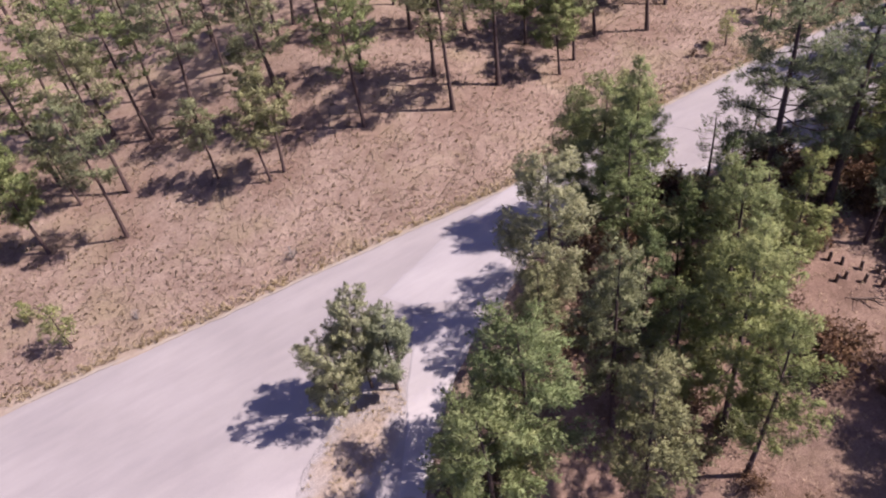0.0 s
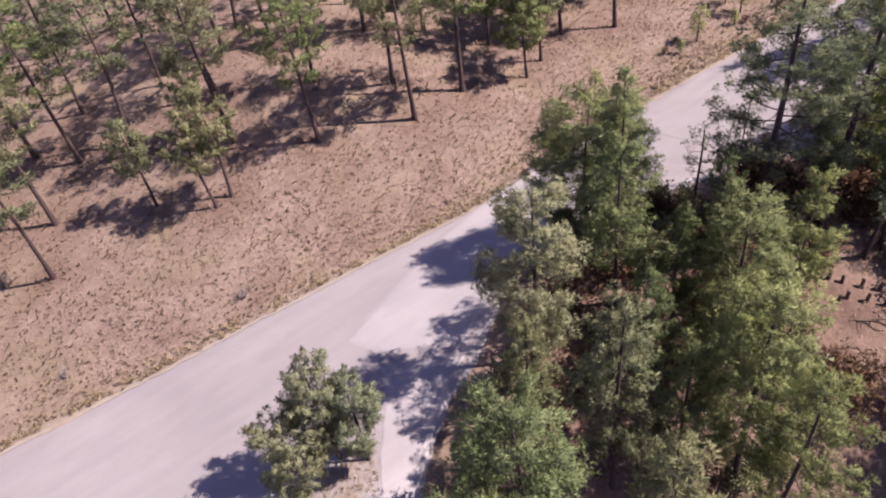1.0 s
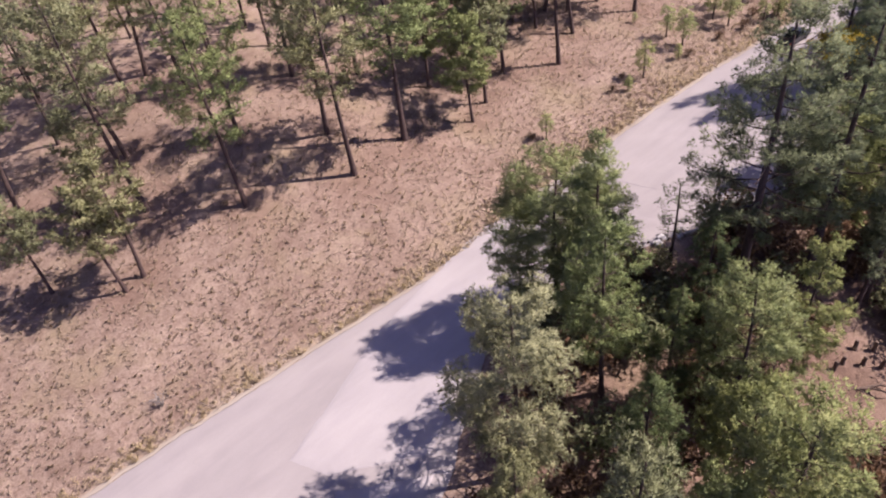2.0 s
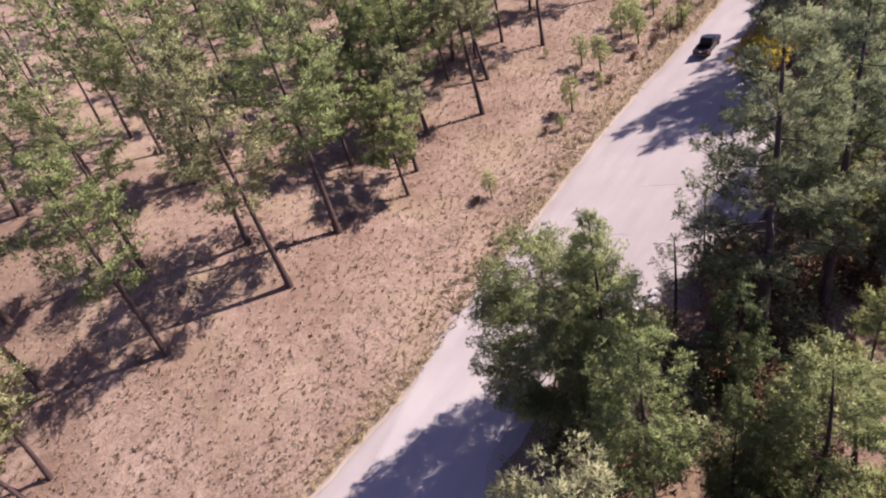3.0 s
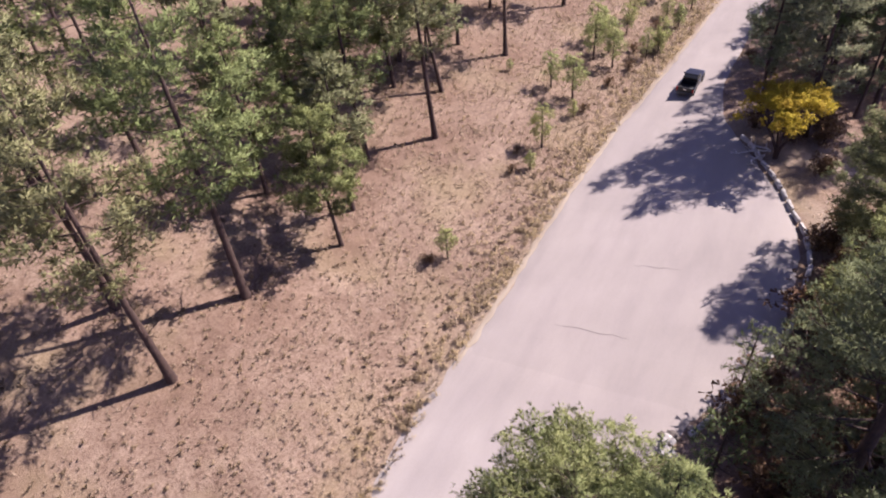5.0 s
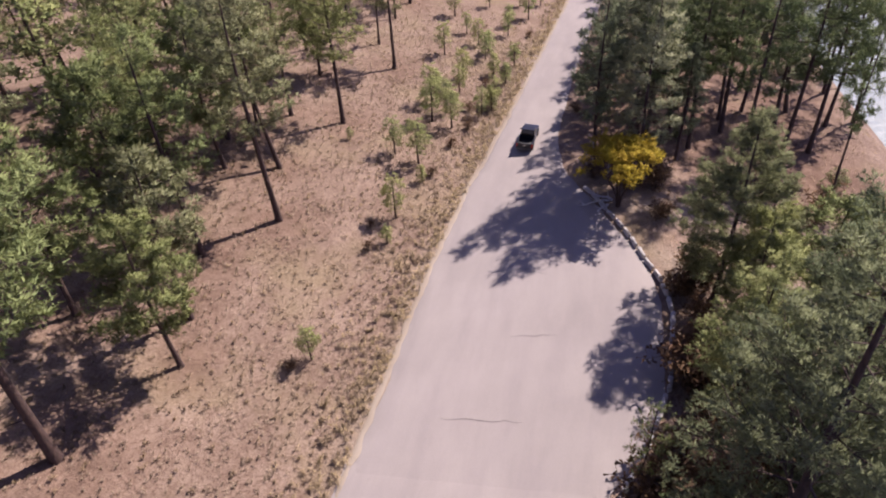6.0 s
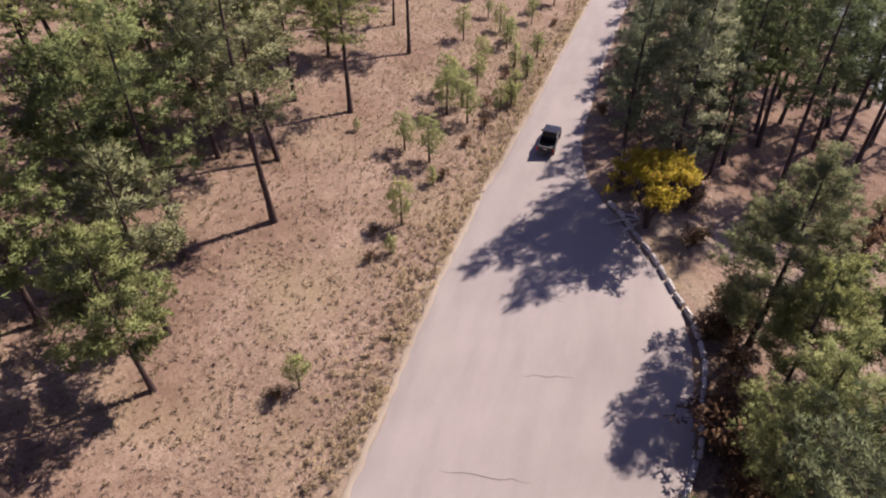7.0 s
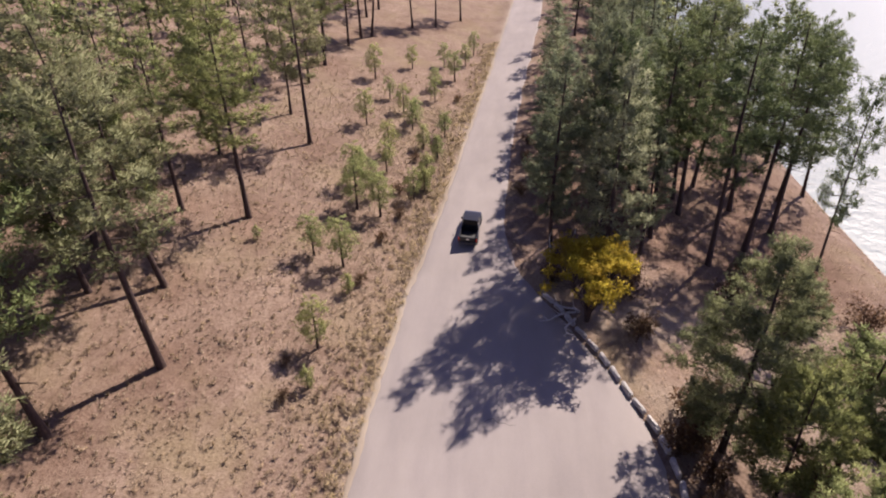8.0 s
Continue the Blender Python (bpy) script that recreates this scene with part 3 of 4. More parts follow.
# fallen needles round every foot, their dark red also painting the shade's tone
count = len(ground.data.vertices)
where, litter_tint = np.empty(count * 3), np.empty(count)
ground.data.vertices.foreach_get("co", where)
ground.data.attributes["litter"].data.foreach_get("value", litter_tint)
where = where.reshape(-1, 3)
for px, py, ph, pk in SLOPE_PINES:
    far = np.hypot(where[:, 0] - px, where[:, 1] - py) / (0.24 * ph)
    litter_tint = np.maximum(litter_tint, 0.55 * np.clip(1.35 - far, 0.0, 1.0))
ground.data.attributes["litter"].data.foreach_set("value", litter_tint)

# deeper in the wood
rng_w = np.random.default_rng(77)
taken = [(p[0], p[1]) for p in SLOPE_PINES]
tries = 0
while tries < 4000 and len(taken) < 210:
    tries += 1
    px, py = rng_w.uniform(-45, 170), 59 + 85 * rng_w.uniform() ** 1.4
    front = py < 63 and px < 88 or py < 70 and 10 < px < 58 or py < 59 and px > 88
    if front or min((px - a) ** 2 + (py - b) ** 2 for a, b in taken) < (5.0 if px > 56 else 6.4) ** 2:
        continue
    taken.append((px, py))
    grove.add(("far_a", "far_b")[int(rng_w.integers(2))], px, py, rng_w.uniform(14, 19), "pine deeper in the wood with a bare lower trunk", group=HILL)

# ---- forest side of the road ----
NEAR = "pines beside the lay-by"
LAYBY_PINES = [
    (9.3, 14.7, 13.2, "full_b", 1.28, "bushy bright-green pine above its own dark shadow"),
    (5.6, 12.6, 12.4, "full_b", 1.3, "bushy bright-green pine above its own dark shadow"),
    (17.8, 22.0, 12.6, "pale", 1.14, "pale grey-olive pine at the edge of the road"),
    (14.6, 19.2, 9.0, "full_c", 1.2, "short olive pine among taller ones"),
    (29.3, 28.7, 11.3, "dome", 1.36, "round-crowned bright green pine beside the road"),
    (29.3, 26.1, 13.9, "point", 1.0, "full-crowned green pine with a pointed top"),
    (24.8, 21.9, 12.3, "full_a", 1.1, "full-crowned green pine in the thicket"),
    (27.1, 18.9, 9.8, "cone", 0.95, "dark green pine in the thicket"),
    (28.3, 16.2, 12.0, "full_b", 1.15, "bright green pine in the thicket"),
    # the next three stand out of view, added to shade the forest floor
    (36.5, 1.0, 9.5, "full_b", 1.6, "green pine on pine-straw ground"),
    (39.5, 2.6, 10.0, "full_b", 1.6, "olive-green unseen pine that shades the pine-straw ground"),
    (33.5, -0.5, 9.0, "full_b", 1.6, "green pine on pine-straw ground"),
    (22.5, 10.6, 15.2, "full_b", 1.1, "tall bright green pine in the thicket"),
    (16.4, 14.4, 14.2, "full_c", 1.05, "olive-green pine in the thicket"),
    (13.8, 9.5, 14.2, "full_c", 1.05, "olive-green pine with a half-bare crown"),
    (21.4, 7.9, 13.4, "full_a", 0.95, "green pine on pine-straw ground"),
    (25.2, 13.7, 10.5, "mid_a", 1.0, "slim pine with a visible dark trunk"),
    (21.5, 17.0, 10.5, "cone", 0.95, "dark green pine in the thicket"),
]
THICKET_PINES = [
    (19.5, 12.5, 11.8, "full_a", 0.95, "green pine in the thicket"),
    (37.9, 20.2, 19.4, "old", 1.08, "tall old pine with a thick dark trunk and spreading boughs"),
    (43.0, 17.6, 20.0, "old", 0.95, "tall old pine with heavy dark boughs"),
    (37.2, 24.9, 7.2, "thin", 1.25, "thin dark young pine at the road edge"),
    (42.2, 24.5, 7.0, "thin", 0.9, "thin dark young pine at the road edge"),
    (33.5, 20.5, 9.0, "cone", 1.0, "dense dark green pine"),
    (43.7, 14.4, 15.0, "deep_b", 0.9, "pine with a leaning dark trunk"),
    (45.6, 14.2, 15.0, "deep_b", 0.9, "pine with a dark trunk"),
    (48.5, 19.4, 11.6, "full_b", 1.2, "dense green pine above the stone edging"),
    (46.8, 15.5, 16.0, "full_a", 0.9, "green pine on the slope to the lake"),
    (55.7, 17.7, 10.5, "mid_a", 0.9, "green pine with a bare dark trunk on the bank"),
    (58.8, 12.9, 11.0, "mid_a", 1.25, "pine with a bare dark trunk above the lake"),
    (59.6, 19.0, 14.0, "spire", 1.1, "conical mid-green pine on the bank"),
    (77.6, 28.3, 17.6, "deep_a", 0.9, "tall dark pine at the road edge"),
    (73.8, 24.1, 17.4, "soft", 1.0, "tall green pine behind the yellow tree"),
]
BANK_PINES = [
    (80.1, 24.1, 19.0, "deep_a", 0.85, "tall dark pine in a close stand"),
    (87.0, 24.0, 18.5, "deep_b", 0.9, "tall green pine in a close stand"),
    (82.8, 23.4, 19.5, "deep_b", 1.0, "tall green pine in a close stand"),
    (77.8, 23.8, 18.0, "tall_d", 0.75, "tall green pine in a close stand"),
    (82.3, 19.1, 18.0, "tall_d", 1.0, "tall pine with a bare dark trunk"),
    (88.3, 15.2, 19.5, "tall_d", 1.0, "tall pine with a bare dark trunk"),
    (80.0, 14.4, 20.0, "tall_d", 0.95, "tall pine with a long bare trunk on the slope"),
    (84.2, 9.9, 20.5, "tall_d", 1.0, "tall old pine above the lake"),
    (77.5, 6.8, 18.5, "tall_d", 0.55, "slender pine against the glittering lake"),
    (91.6, 15.0, 18.5, "deep_b", 0.9, "tall green pine in a close stand"),
    (92.5, 23.0, 18.5, "deep_a", 0.9, "tall dark pine in a close stand"),
    (56.5, 10.5, 13.0, "full_c", 1.35, "olive-green pine on the bank"),
    (50.5, 12.0, 14.0, "cone", 1.1, "dense green pine on the bank"),
    (34.0, 14.6, 12.0, "full_a", 0.95, "green pine beside the short posts"),
]
STAND_PINES = [
    (92.0, 9.0, 17.0, "deep_b", 1.2, "dense green pine above the lake"),
    (88.0, 6.2, 19.0, "tall_d", 1.05, "tall dark pine against the bright lake"),
    (95.5, 2.8, 18.0, "tall_d", 1.05, "tall dark pine against the bright lake"),
    (98.0, 6.5, 17.0, "deep_a", 1.2, "dense dark pine above the lake"),
    (96.0, 11.9, 18.5, "deep_b", 0.9, "tall green pine in a close stand"),
    (79.0, 20.6, 11.0, "deep_b", 1.2, "dense green pine in a close stand"),
    (86.0, 20.8, 14.0, "deep_a", 1.3, "dense dark pine in a close stand"),
    (90.0, 19.0, 15.0, "deep_b", 1.3, "dense green pine in a close stand"),
    (95.0, 18.5, 15.0, "deep_a", 1.3, "dense dark pine in a close stand"),
    (86.8, 28.4, 8.0, "deep_a", 1.75, "low dense dark pine at the road edge"),
    (91.0, 28.2, 8.0, "deep_a", 1.75, "low dense dark pine at the road edge"),
    (95.5, 27.6, 9.0, "deep_a", 1.7, "low dense dark pine at the road edge"),
    (100.5, 27.6, 9.0, "far_c", 1.7, "low dense dark pine at the road edge"),
    (106.0, 27.0, 9.5, "far_c", 1.7, "low dense dark pine at the road edge"),
    (112.0, 26.8, 10.0, "far_c", 1.7, "low dense dark pine at the road edge"),
    (119.0, 26.2, 10.0, "far_c", 1.7, "low dense dark pine at the road edge"),
    (127.0, 25.6, 10.5, "far_c", 1.6, "low dense dark pine at the road edge"),
    (136.0, 25.0, 11.0, "far_c", 1.6, "low dense dark pine at the road edge"),
]
FOREST_PINES = LAYBY_PINES + THICKET_PINES + BANK_PINES + STAND_PINES
for px, py, ph, pk, pw, pl in FOREST_PINES:
    grove.add(pk, px, py, ph, pl, group=NEAR, wide=pw)
taken = [(p[0], p[1]) for p in FOREST_PINES]
tries = 0
while tries < 1500 and len(taken) < 118:
    tries += 1
    px, py = rng_w.uniform(88, 215), rng_w.uniform(-4, 29.5)
    if py > road_right(px) - 7.0 or min((px - a) ** 2 + (py - b) ** 2 for a, b in taken) < 4.6 ** 2 or land(px, py) < -7:
        continue
    taken.append((px, py))
    grove.add(("far_c", "far_b", "far_c")[int(rng_w.integers(3))], px, py, rng_w.uniform(16, 21), "tall pine in the close stand along the road", group=NEAR)

# young pines between the slope wood and the road
NEAR_SAPLINGS = [
    (65.6, 45.2, 3.9, "sapling"), (48.4, 45.7, 2.7, "sapling"), (75.2, 45.8, 4.4, "sapling"), (75.9, 48.5, 3.7, "sapling"), (76.4, 53.6, 1.2, "seedling"),
    (61.9, 44.8, 1.6, "seedling"), (72.1, 44.5, 1.7, "seedling"), (84.1, 44.4, 4.3, "sapling"), (84.5, 46.8, 4.6, "sapling"), (88.7, 47.9, 4.4, "sapling"),
    (97.2, 46.0, 3.8, "sapling"), (88.5, 41.8, 3.2, "sapling"), (103.7, 50.1, 4.2, "sapling"), (119.9, 52.4, 4.6, "sapling"), (127.8, 48.1, 3.4, "sapling"),
    (126.3, 41.2, 4.4, "sapling"), (105.0, 40.4, 3.2, "sapling"), (100.5, 42.5, 2.8, "seedling"),
]
FAR_SAPLINGS = [
    (105.4, 44.6, 3.6, "sapling"), (141.7, 39.3, 3.8, "sapling"), (116.4, 43.1, 3.2, "sapling"), (110.0, 46.5, 3.5, "sapling"), (92.4, 48.2, 2.4, "seedling"),
    (87.2, 45.8, 3.8, "sapling"), (92.0, 40.9, 3.4, "sapling"), (90.6, 41.0, 2.5, "seedling"), (93.0, 45.5, 3.4, "sapling"), (98.9, 40.6, 2.6, "seedling"),
    (108.0, 44.6, 2.9, "seedling"), (132.0, 43.5, 3.6, "sapling"), (-15.2, 47.4, 4.4, "sapling"), (-18.2, 53.4, 2.2, "seedling"), (113.5, 49.0, 3.0, "sapling"),
    (120.5, 43.6, 3.2, "sapling"), (135.0, 40.2, 3.4, "sapling"),
]
SAPLINGS = NEAR_SAPLINGS + FAR_SAPLINGS
for px, py, ph, pk in SAPLINGS:
    grove.add(pk, px, py, ph, "small bright-green young pine on dry grass", "young pine", "young pines by the road", wide=1.35)


# a second growth of low brown scrub in the thicket
def twiggy_shrub(name, seed, height, spread, material, leaves):
    rng = np.random.default_rng(seed)
    root = new(name)
    wood = Shape()
    centres, outs = [], []
    for i in range(16):
        az, out = rng.uniform(0, 6.28), spread * rng.uniform(0.3, 1.0)
        tip = np.array((math.cos(az) * out, math.sin(az) * out, height * rng.uniform(0.5, 1.0)))
        mid = tip * np.array((0.35, 0.35, 0.6)) + rng.normal(size=3) * 0.06
        wood.add(tube_arrays([np.array((0, 0, -0.1)), mid, tip], [0.022, 0.014, 0.005], 3))
        for j in range(4):
            b = mid + (tip - mid) * rng.uniform(0.1, 0.9)
            e = b + rng.normal(size=3) * 0.22 * height + np.array((0, 0, 0.12))
            wood.add(tube_arrays([b, e], [0.009, 0.003], 3))
            if leaves:
                clump(centres, outs, e, 0.16 * height, leaves, rng)
    mesh_object("stem", wood.v, wood.f, M_BARK_GREY if not leaves else M_BARK, root)
    if leaves:
        foliage("foliage", tufts_mesh(centres, outs, 2, 0.17, 0.085, rng), material, root)
    return root


scrub = Grove({
    "brown": (twiggy_shrub("shrub", 41, 1.5, 1.0, M_SHRUB, 7), 1.5),
    "green": (twiggy_shrub("shrub", 42, 1.5, 0.9, M_NEEDLE_DRY, 8), 1.5),
    "bare": (twiggy_shrub("dead_bush", 43, 1.2, 0.7, M_SHRUB, 0), 1.2),
})
scrub.add("bare", 5.0, 44.8, 1.3, "leafless grey bush on dry grass", "bush")
scrub.add("bare", -9.5, 47.0, 1.0, "leafless grey bush on dry grass", "bush")
rng_s = np.random.default_rng(5)
placed = 0
while placed < 150:
    px, py = (rng_s.uniform(4, 84), rng_s.uniform(2, 27)) if placed < 75 else (rng_s.uniform(29, 37), rng_s.uniform(15, 27)) if placed < 100 else (rng_s.uniform(31, 54), rng_s.uniform(9, 24))
    if py > road_right(px) - 1.0 or (34 < px < 45 and 7 < py < 16):
        continue
    placed += 1
    kind = "brown" if rng_s.uniform() < 0.7 else "green"
    scrub.add(kind, px, py, rng_s.uniform(1.0, 2.6) if placed <= 100 else rng_s.uniform(1.6, 3.2), "low reddish-brown shrub under the pines" if kind == "brown" else "low olive-green shrub under the pines", "shrub", "undergrowth beneath the pines")
for px, py, ph in ((89.5, 30.8, 1.2), (97.5, 30.4, 1.1), (102.0, 30.0, 1.3), (74.6, 28.2, 1.6), (72.8, 25.2, 1.5), (74.0, 22.6, 1.9), (68.0, 22.5, 1.4), (61.5, 20.5, 1.8), (62.4, 18.9, 2.0), (60.2, 19.6, 1.7), (59.0, 21.0, 1.5), (57.0, 20.3, 1.6), (54.6, 20.9, 1.4)):
    scrub.add("brown", px, py, ph, "reddish-brown bush at the edge of the close stand", "shrub", "bushes along the forest edge")
for px, py, ph in ((25.5, 27.5, 2.6), (27.4, 25.0, 2.8), (23.6, 25.4, 2.2), (26.2, 23.6, 2.4), (22.4, 20.2, 2.6), (29.0, 22.4, 2.8), (31.4, 26.4, 2.4), (31.8, 23.0, 2.6), (20.5, 24.0, 2.0), (18.8, 19.0, 2.4), (14.8, 21.6, 1.8), (11.6, 18.6, 2.2)):
    scrub.add("green" if ph > 2.5 else "brown", px, py, ph, "tall olive-green shrub under the pines" if ph > 2.5 else "low reddish-brown shrub under the pines", "shrub", "undergrowth beneath the pines")
for px, py, ph in ((60.6, 46.0, 0.8), (63.5, 46.8, 0.6), (73.6, 44.0, 0.9), (80.0, 43.5, 1.0), (84.5, 42.6, 1.1), (89.0, 43.4, 1.1), (93.0, 41.6, 1.0), (97.0, 43.0, 0.9), (101.0, 41.0, 0.9), (110.0, 41.0, 1.0), (47.2, 46.6, 0.7), (118.0, 40.0, 1.0)):
    scrub.add("brown", px, py, ph, "small brown bush on dry grass", "shrub", "small bushes along the road")


# ---- dry grass ----
def grass(name, spots, blades, length, width, material, label, seed):
    rng = np.random.default_rng(seed)
    c = np.array([(x, y, land(x, y) + 0.02) for x, y in spots])
    o = np.tile(np.array((0, 0, 0.9)), (len(c), 1))
    ob = foliage(name, tufts_mesh(c, o, blades, length, width, rng, 0.3, 0.7), material, None)
    return tagged(ob, label, "grass", kind="stuff")


rng_g = np.random.default_rng(9)
spots = []
while len(spots) < 17000:
    px, py = rng_g.uniform(-35, 115), 39.5 + 40 * rng_g.uniform() ** 1.9
    if py < road_left(px) + 0.4 or noise.noise((px * 0.3, py * 0.3, 3)) < rng_g.uniform(-0.9, 0.35):
        continue
    spots.append((px, py))
grass("dry_grass", spots, 12, 0.19, 0.040, M_STRAW, "dry straw-coloured grass tufts on the slope", 3)
spots = []
while len(spots) < 2000:
    px = rng_g.uniform(-40, 150)
    py = road_left(px) + 0.15 + abs(rng_g.normal()) * (1.5 if px > 30 else 0.9)
    if noise.noise((px * 0.5, py * 0.5, 6)) < rng_g.uniform(-0.7, 0.3):
        continue
    spots.append((px, py))
grass("roadside_weeds", spots, 16, 0.34, 0.032, M_WEED, "yellow-green weeds and tall dry grass along the road edge", 4)
spots = []
while len(spots) < 480:
    px = 34 + 116 * rng_g.uniform() ** 0.9
    py = road_left(px) + 0.5 + abs(rng_g.normal()) * 1.7
    if noise.noise((px * 0.35, py * 0.35, 8)) > rng_g.uniform(-0.5, 0.5):
        spots.append((px, py))
grass("roadside_tussocks", spots, 34, 0.36, 0.045, M_TUSSOCK, "rounded brownish-green tussocks along the road edge", 14)
spots = []
while len(spots) < 2600:
    px, py = rng_g.uniform(-35, 125), 42 + 36 * rng_g.uniform() ** 1.5
    if py > road_left(px) + 1.5:
        spots.append((px, py))
grass("slope_tussocks", spots, 15, 0.25, 0.058, M_TUSSOCK, "small brown tussocks scattered over the slope", 15)
spots = []
while len(spots) < 5000:
    px, py = rng_g.uniform(0, 100), rng_g.uniform(-6, 32)
    if py > road_right(px) - 0.2:
        continue
    spots.append((px, py))
grass("forest_grass", spots, 8, 0.26, 0.03, M_STRAW, "dry grass and fallen twigs on the forest floor", 6)


# ---- the lay-by ----
def sheet(name, side_a, side_b, lift, material, label, category):
    """A thin slab on the land between two bent edges, fine enough to follow it."""
    rows, cols = 40, 24

    def at(line, u):
        u *= len(line) - 1
        k = min(int(u), len(line) - 2)
        (x0, y0), (x1, y1) = line[k], line[k + 1]
        return x0 + (x1 - x0) * (u - k), y0 + (y1 - y0) * (u - k)

    verts, faces = [], []
    for i in range(rows + 1):
        (xa, ya), (xb, yb) = at(side_a, i / rows), at(side_b, i / rows)
        for k in range(cols + 1):
            u = k / cols
            x, y = xa + (xb - xa) * u, ya + (yb - ya) * u
            x, y = x + 0.12 * noise.noise((x, y, 1)), y + 0.12 * noise.noise((x, y, 7))
            rim = i in (0, rows) or k in (0, cols)
            verts.append((x, y, land(x, y) + (-0.02 if rim else lift)))
    for i in range(rows):
        for k in range(cols):
            q = i * (cols + 1) + k
            faces.append((q, q + 1, q + cols + 2, q + cols + 1))
    return tagged(mesh_object(name, verts, faces, material, smooth=True), label, category, kind="structure")


sheet("pavement", [(8.8, 33.4), (12.4, 35.1), (19.1, 38.2), (26.5, 39.9), (34.0, 41.0), (42.0, 40.7)], [(9.9, 30.7), (15.2, 26.6), (24.0, 31.2), (30.5, 31.2), (37.0, 28.9), (42.5, 26.2)], 0.06, M_APRON, "lighter concrete apron beside the road", "pavement")
sheet("pavement", [(2.0, 17.6), (4.4, 20.4), (6.0, 23.2), (8.4, 26.6), (9.9, 29.6)], [(3.6, 16.9), (6.2, 19.8), (8.9, 21.8), (12.0, 24.0), (14.6, 25.6)], 0.06, M_APRON, "lighter concrete strip between verge and trees", "pavement")
ISLAND_AXIS = radians(33)
island_v, island_f = [(0.85, 20.9, land(0.85, 20.9) + 0.084)], []
for r in range(1, 13):
    for k in range(48):
        w = 2 * math.pi * k / 48
        rag = 1 + 0.10 * noise.noise((math.cos(w) * 2.5, math.sin(w) * 2.5, 3)) * r / 12
        u, v = 7.2 * math.cos(w) * rag * r / 12, 2.35 * math.sin(w) * rag * r / 12
        x, y = 0.85 + u * math.cos(ISLAND_AXIS) - v * math.sin(ISLAND_AXIS), 20.9 + u * math.sin(ISLAND_AXIS) + v * math.cos(ISLAND_AXIS)
        island_v.append((x, y, land(x, y) + 0.05 * (1 - (r / 12) ** 2) + 0.034 + 0.03 * noise.noise((x * 2, y * 2, 0)) * (r < 12)))
for k in range(48):
    island_f.append((0, 1 + k, 1 + (k + 1) % 48))
    for r in range(11):
        q, p = 1 + r * 48 + k, 1 + r * 48 + (k + 1) % 48
        island_f.append((q, q + 48, p + 48, p))
verge = mesh_object("verge", island_v, island_f, M_GROUND, smooth=True)
verge.data.attributes.new("dust", "FLOAT", "POINT").data.foreach_set("value", [0.75] * len(island_v))
grit = [0.0] + [min(1.0, max(0.0, (r - 5.0) / 5.5 + 0.9 * noise.noise((island_v[1 + (r - 1) * 48 + k][0] * 0.9, island_v[1 + (r - 1) * 48 + k][1] * 0.9, 5)))) for r in range(1, 13) for k in range(48)]
verge.data.attributes.new("grit", "FLOAT", "POINT").data.foreach_set("value", grit)
tagged(verge, "tongue of dry grass and bare soil in the road", "verge", kind="structure")
spots = []
while len(spots) < 200:
    u, v = rng_g.uniform(-6.6, 6.6), rng_g.uniform(-2.0, 2.0)
    if (u / 6.8) ** 2 + (v / 2.0) ** 2 < 1:
        spots.append((0.85 + u * math.cos(ISLAND_AXIS) - v * math.sin(ISLAND_AXIS), 20.9 + u * math.sin(ISLAND_AXIS) + v * math.cos(ISLAND_AXIS)))
grass("verge_grass", spots, 12, 0.26, 0.03, M_WEED, "dry grass on the verge under the pine", 8)

# the spreading pine on the verge
for k, (px, py, ph, pr) in enumerate(((4.2, 24.7, 8.0, 1.9), (5.5, 23.4, 6.4, 1.7), (1.7, 23.9, 6.2, 2.4))):
    verge_pine = pine("pine_tree", 52 + k, ph, pr, 0.22, 9.5, M_NEEDLE_PALE, top=0.62, limb_rate=3.8, even=0.78, puff=0.24, trunk=0.11, stubs=2, blade=(0.19, 0.034), points=18, blades=5)
    verge_pine.matrix_basis = pose(px, py, land(px, py), 0, 0, 40 + 70 * k)
    tagged(verge_pine, "bushy olive-green pine on the grassy verge", "pine tree", "pines on the verge")

# the edging of whitewashed stones round the lay-by
EDGING = [(72.6, 28.8), (70.9, 27.8), (66.2, 25.4), (62.0, 23.7), (60.0, 22.8), (58.0, 22.3), (56.0, 22.1), (50.0, 22.6), (45.5, 23.9), (41.2, 25.8)]


def along_line(line, d):
    for (x0, y0), (x1, y1) in zip(line, line[1:]):
        l = math.hypot(x1 - x0, y1 - y0)
        if d <= l:
            return x0 + (x1 - x0) * d / l, y0 + (y1 - y0) * d / l, math.atan2(y1 - y0, x1 - x0)
        d -= l
    return None


def rough_block(seed, l, w, h, rough):
    rng = np.random.default_rng(seed)
    bm = bmesh.new()
    box(bm, -l / 2, -w / 2, -0.12, l / 2, w / 2, h, 0.07)
    bmesh.ops.subdivide_edges(bm, edges=[e for e in bm.edges if e.calc_length() > 0.3], cuts=1)
    for v in bm.verts:
        v.co += Vector(rng.normal(size=3) * rough)
    return bm


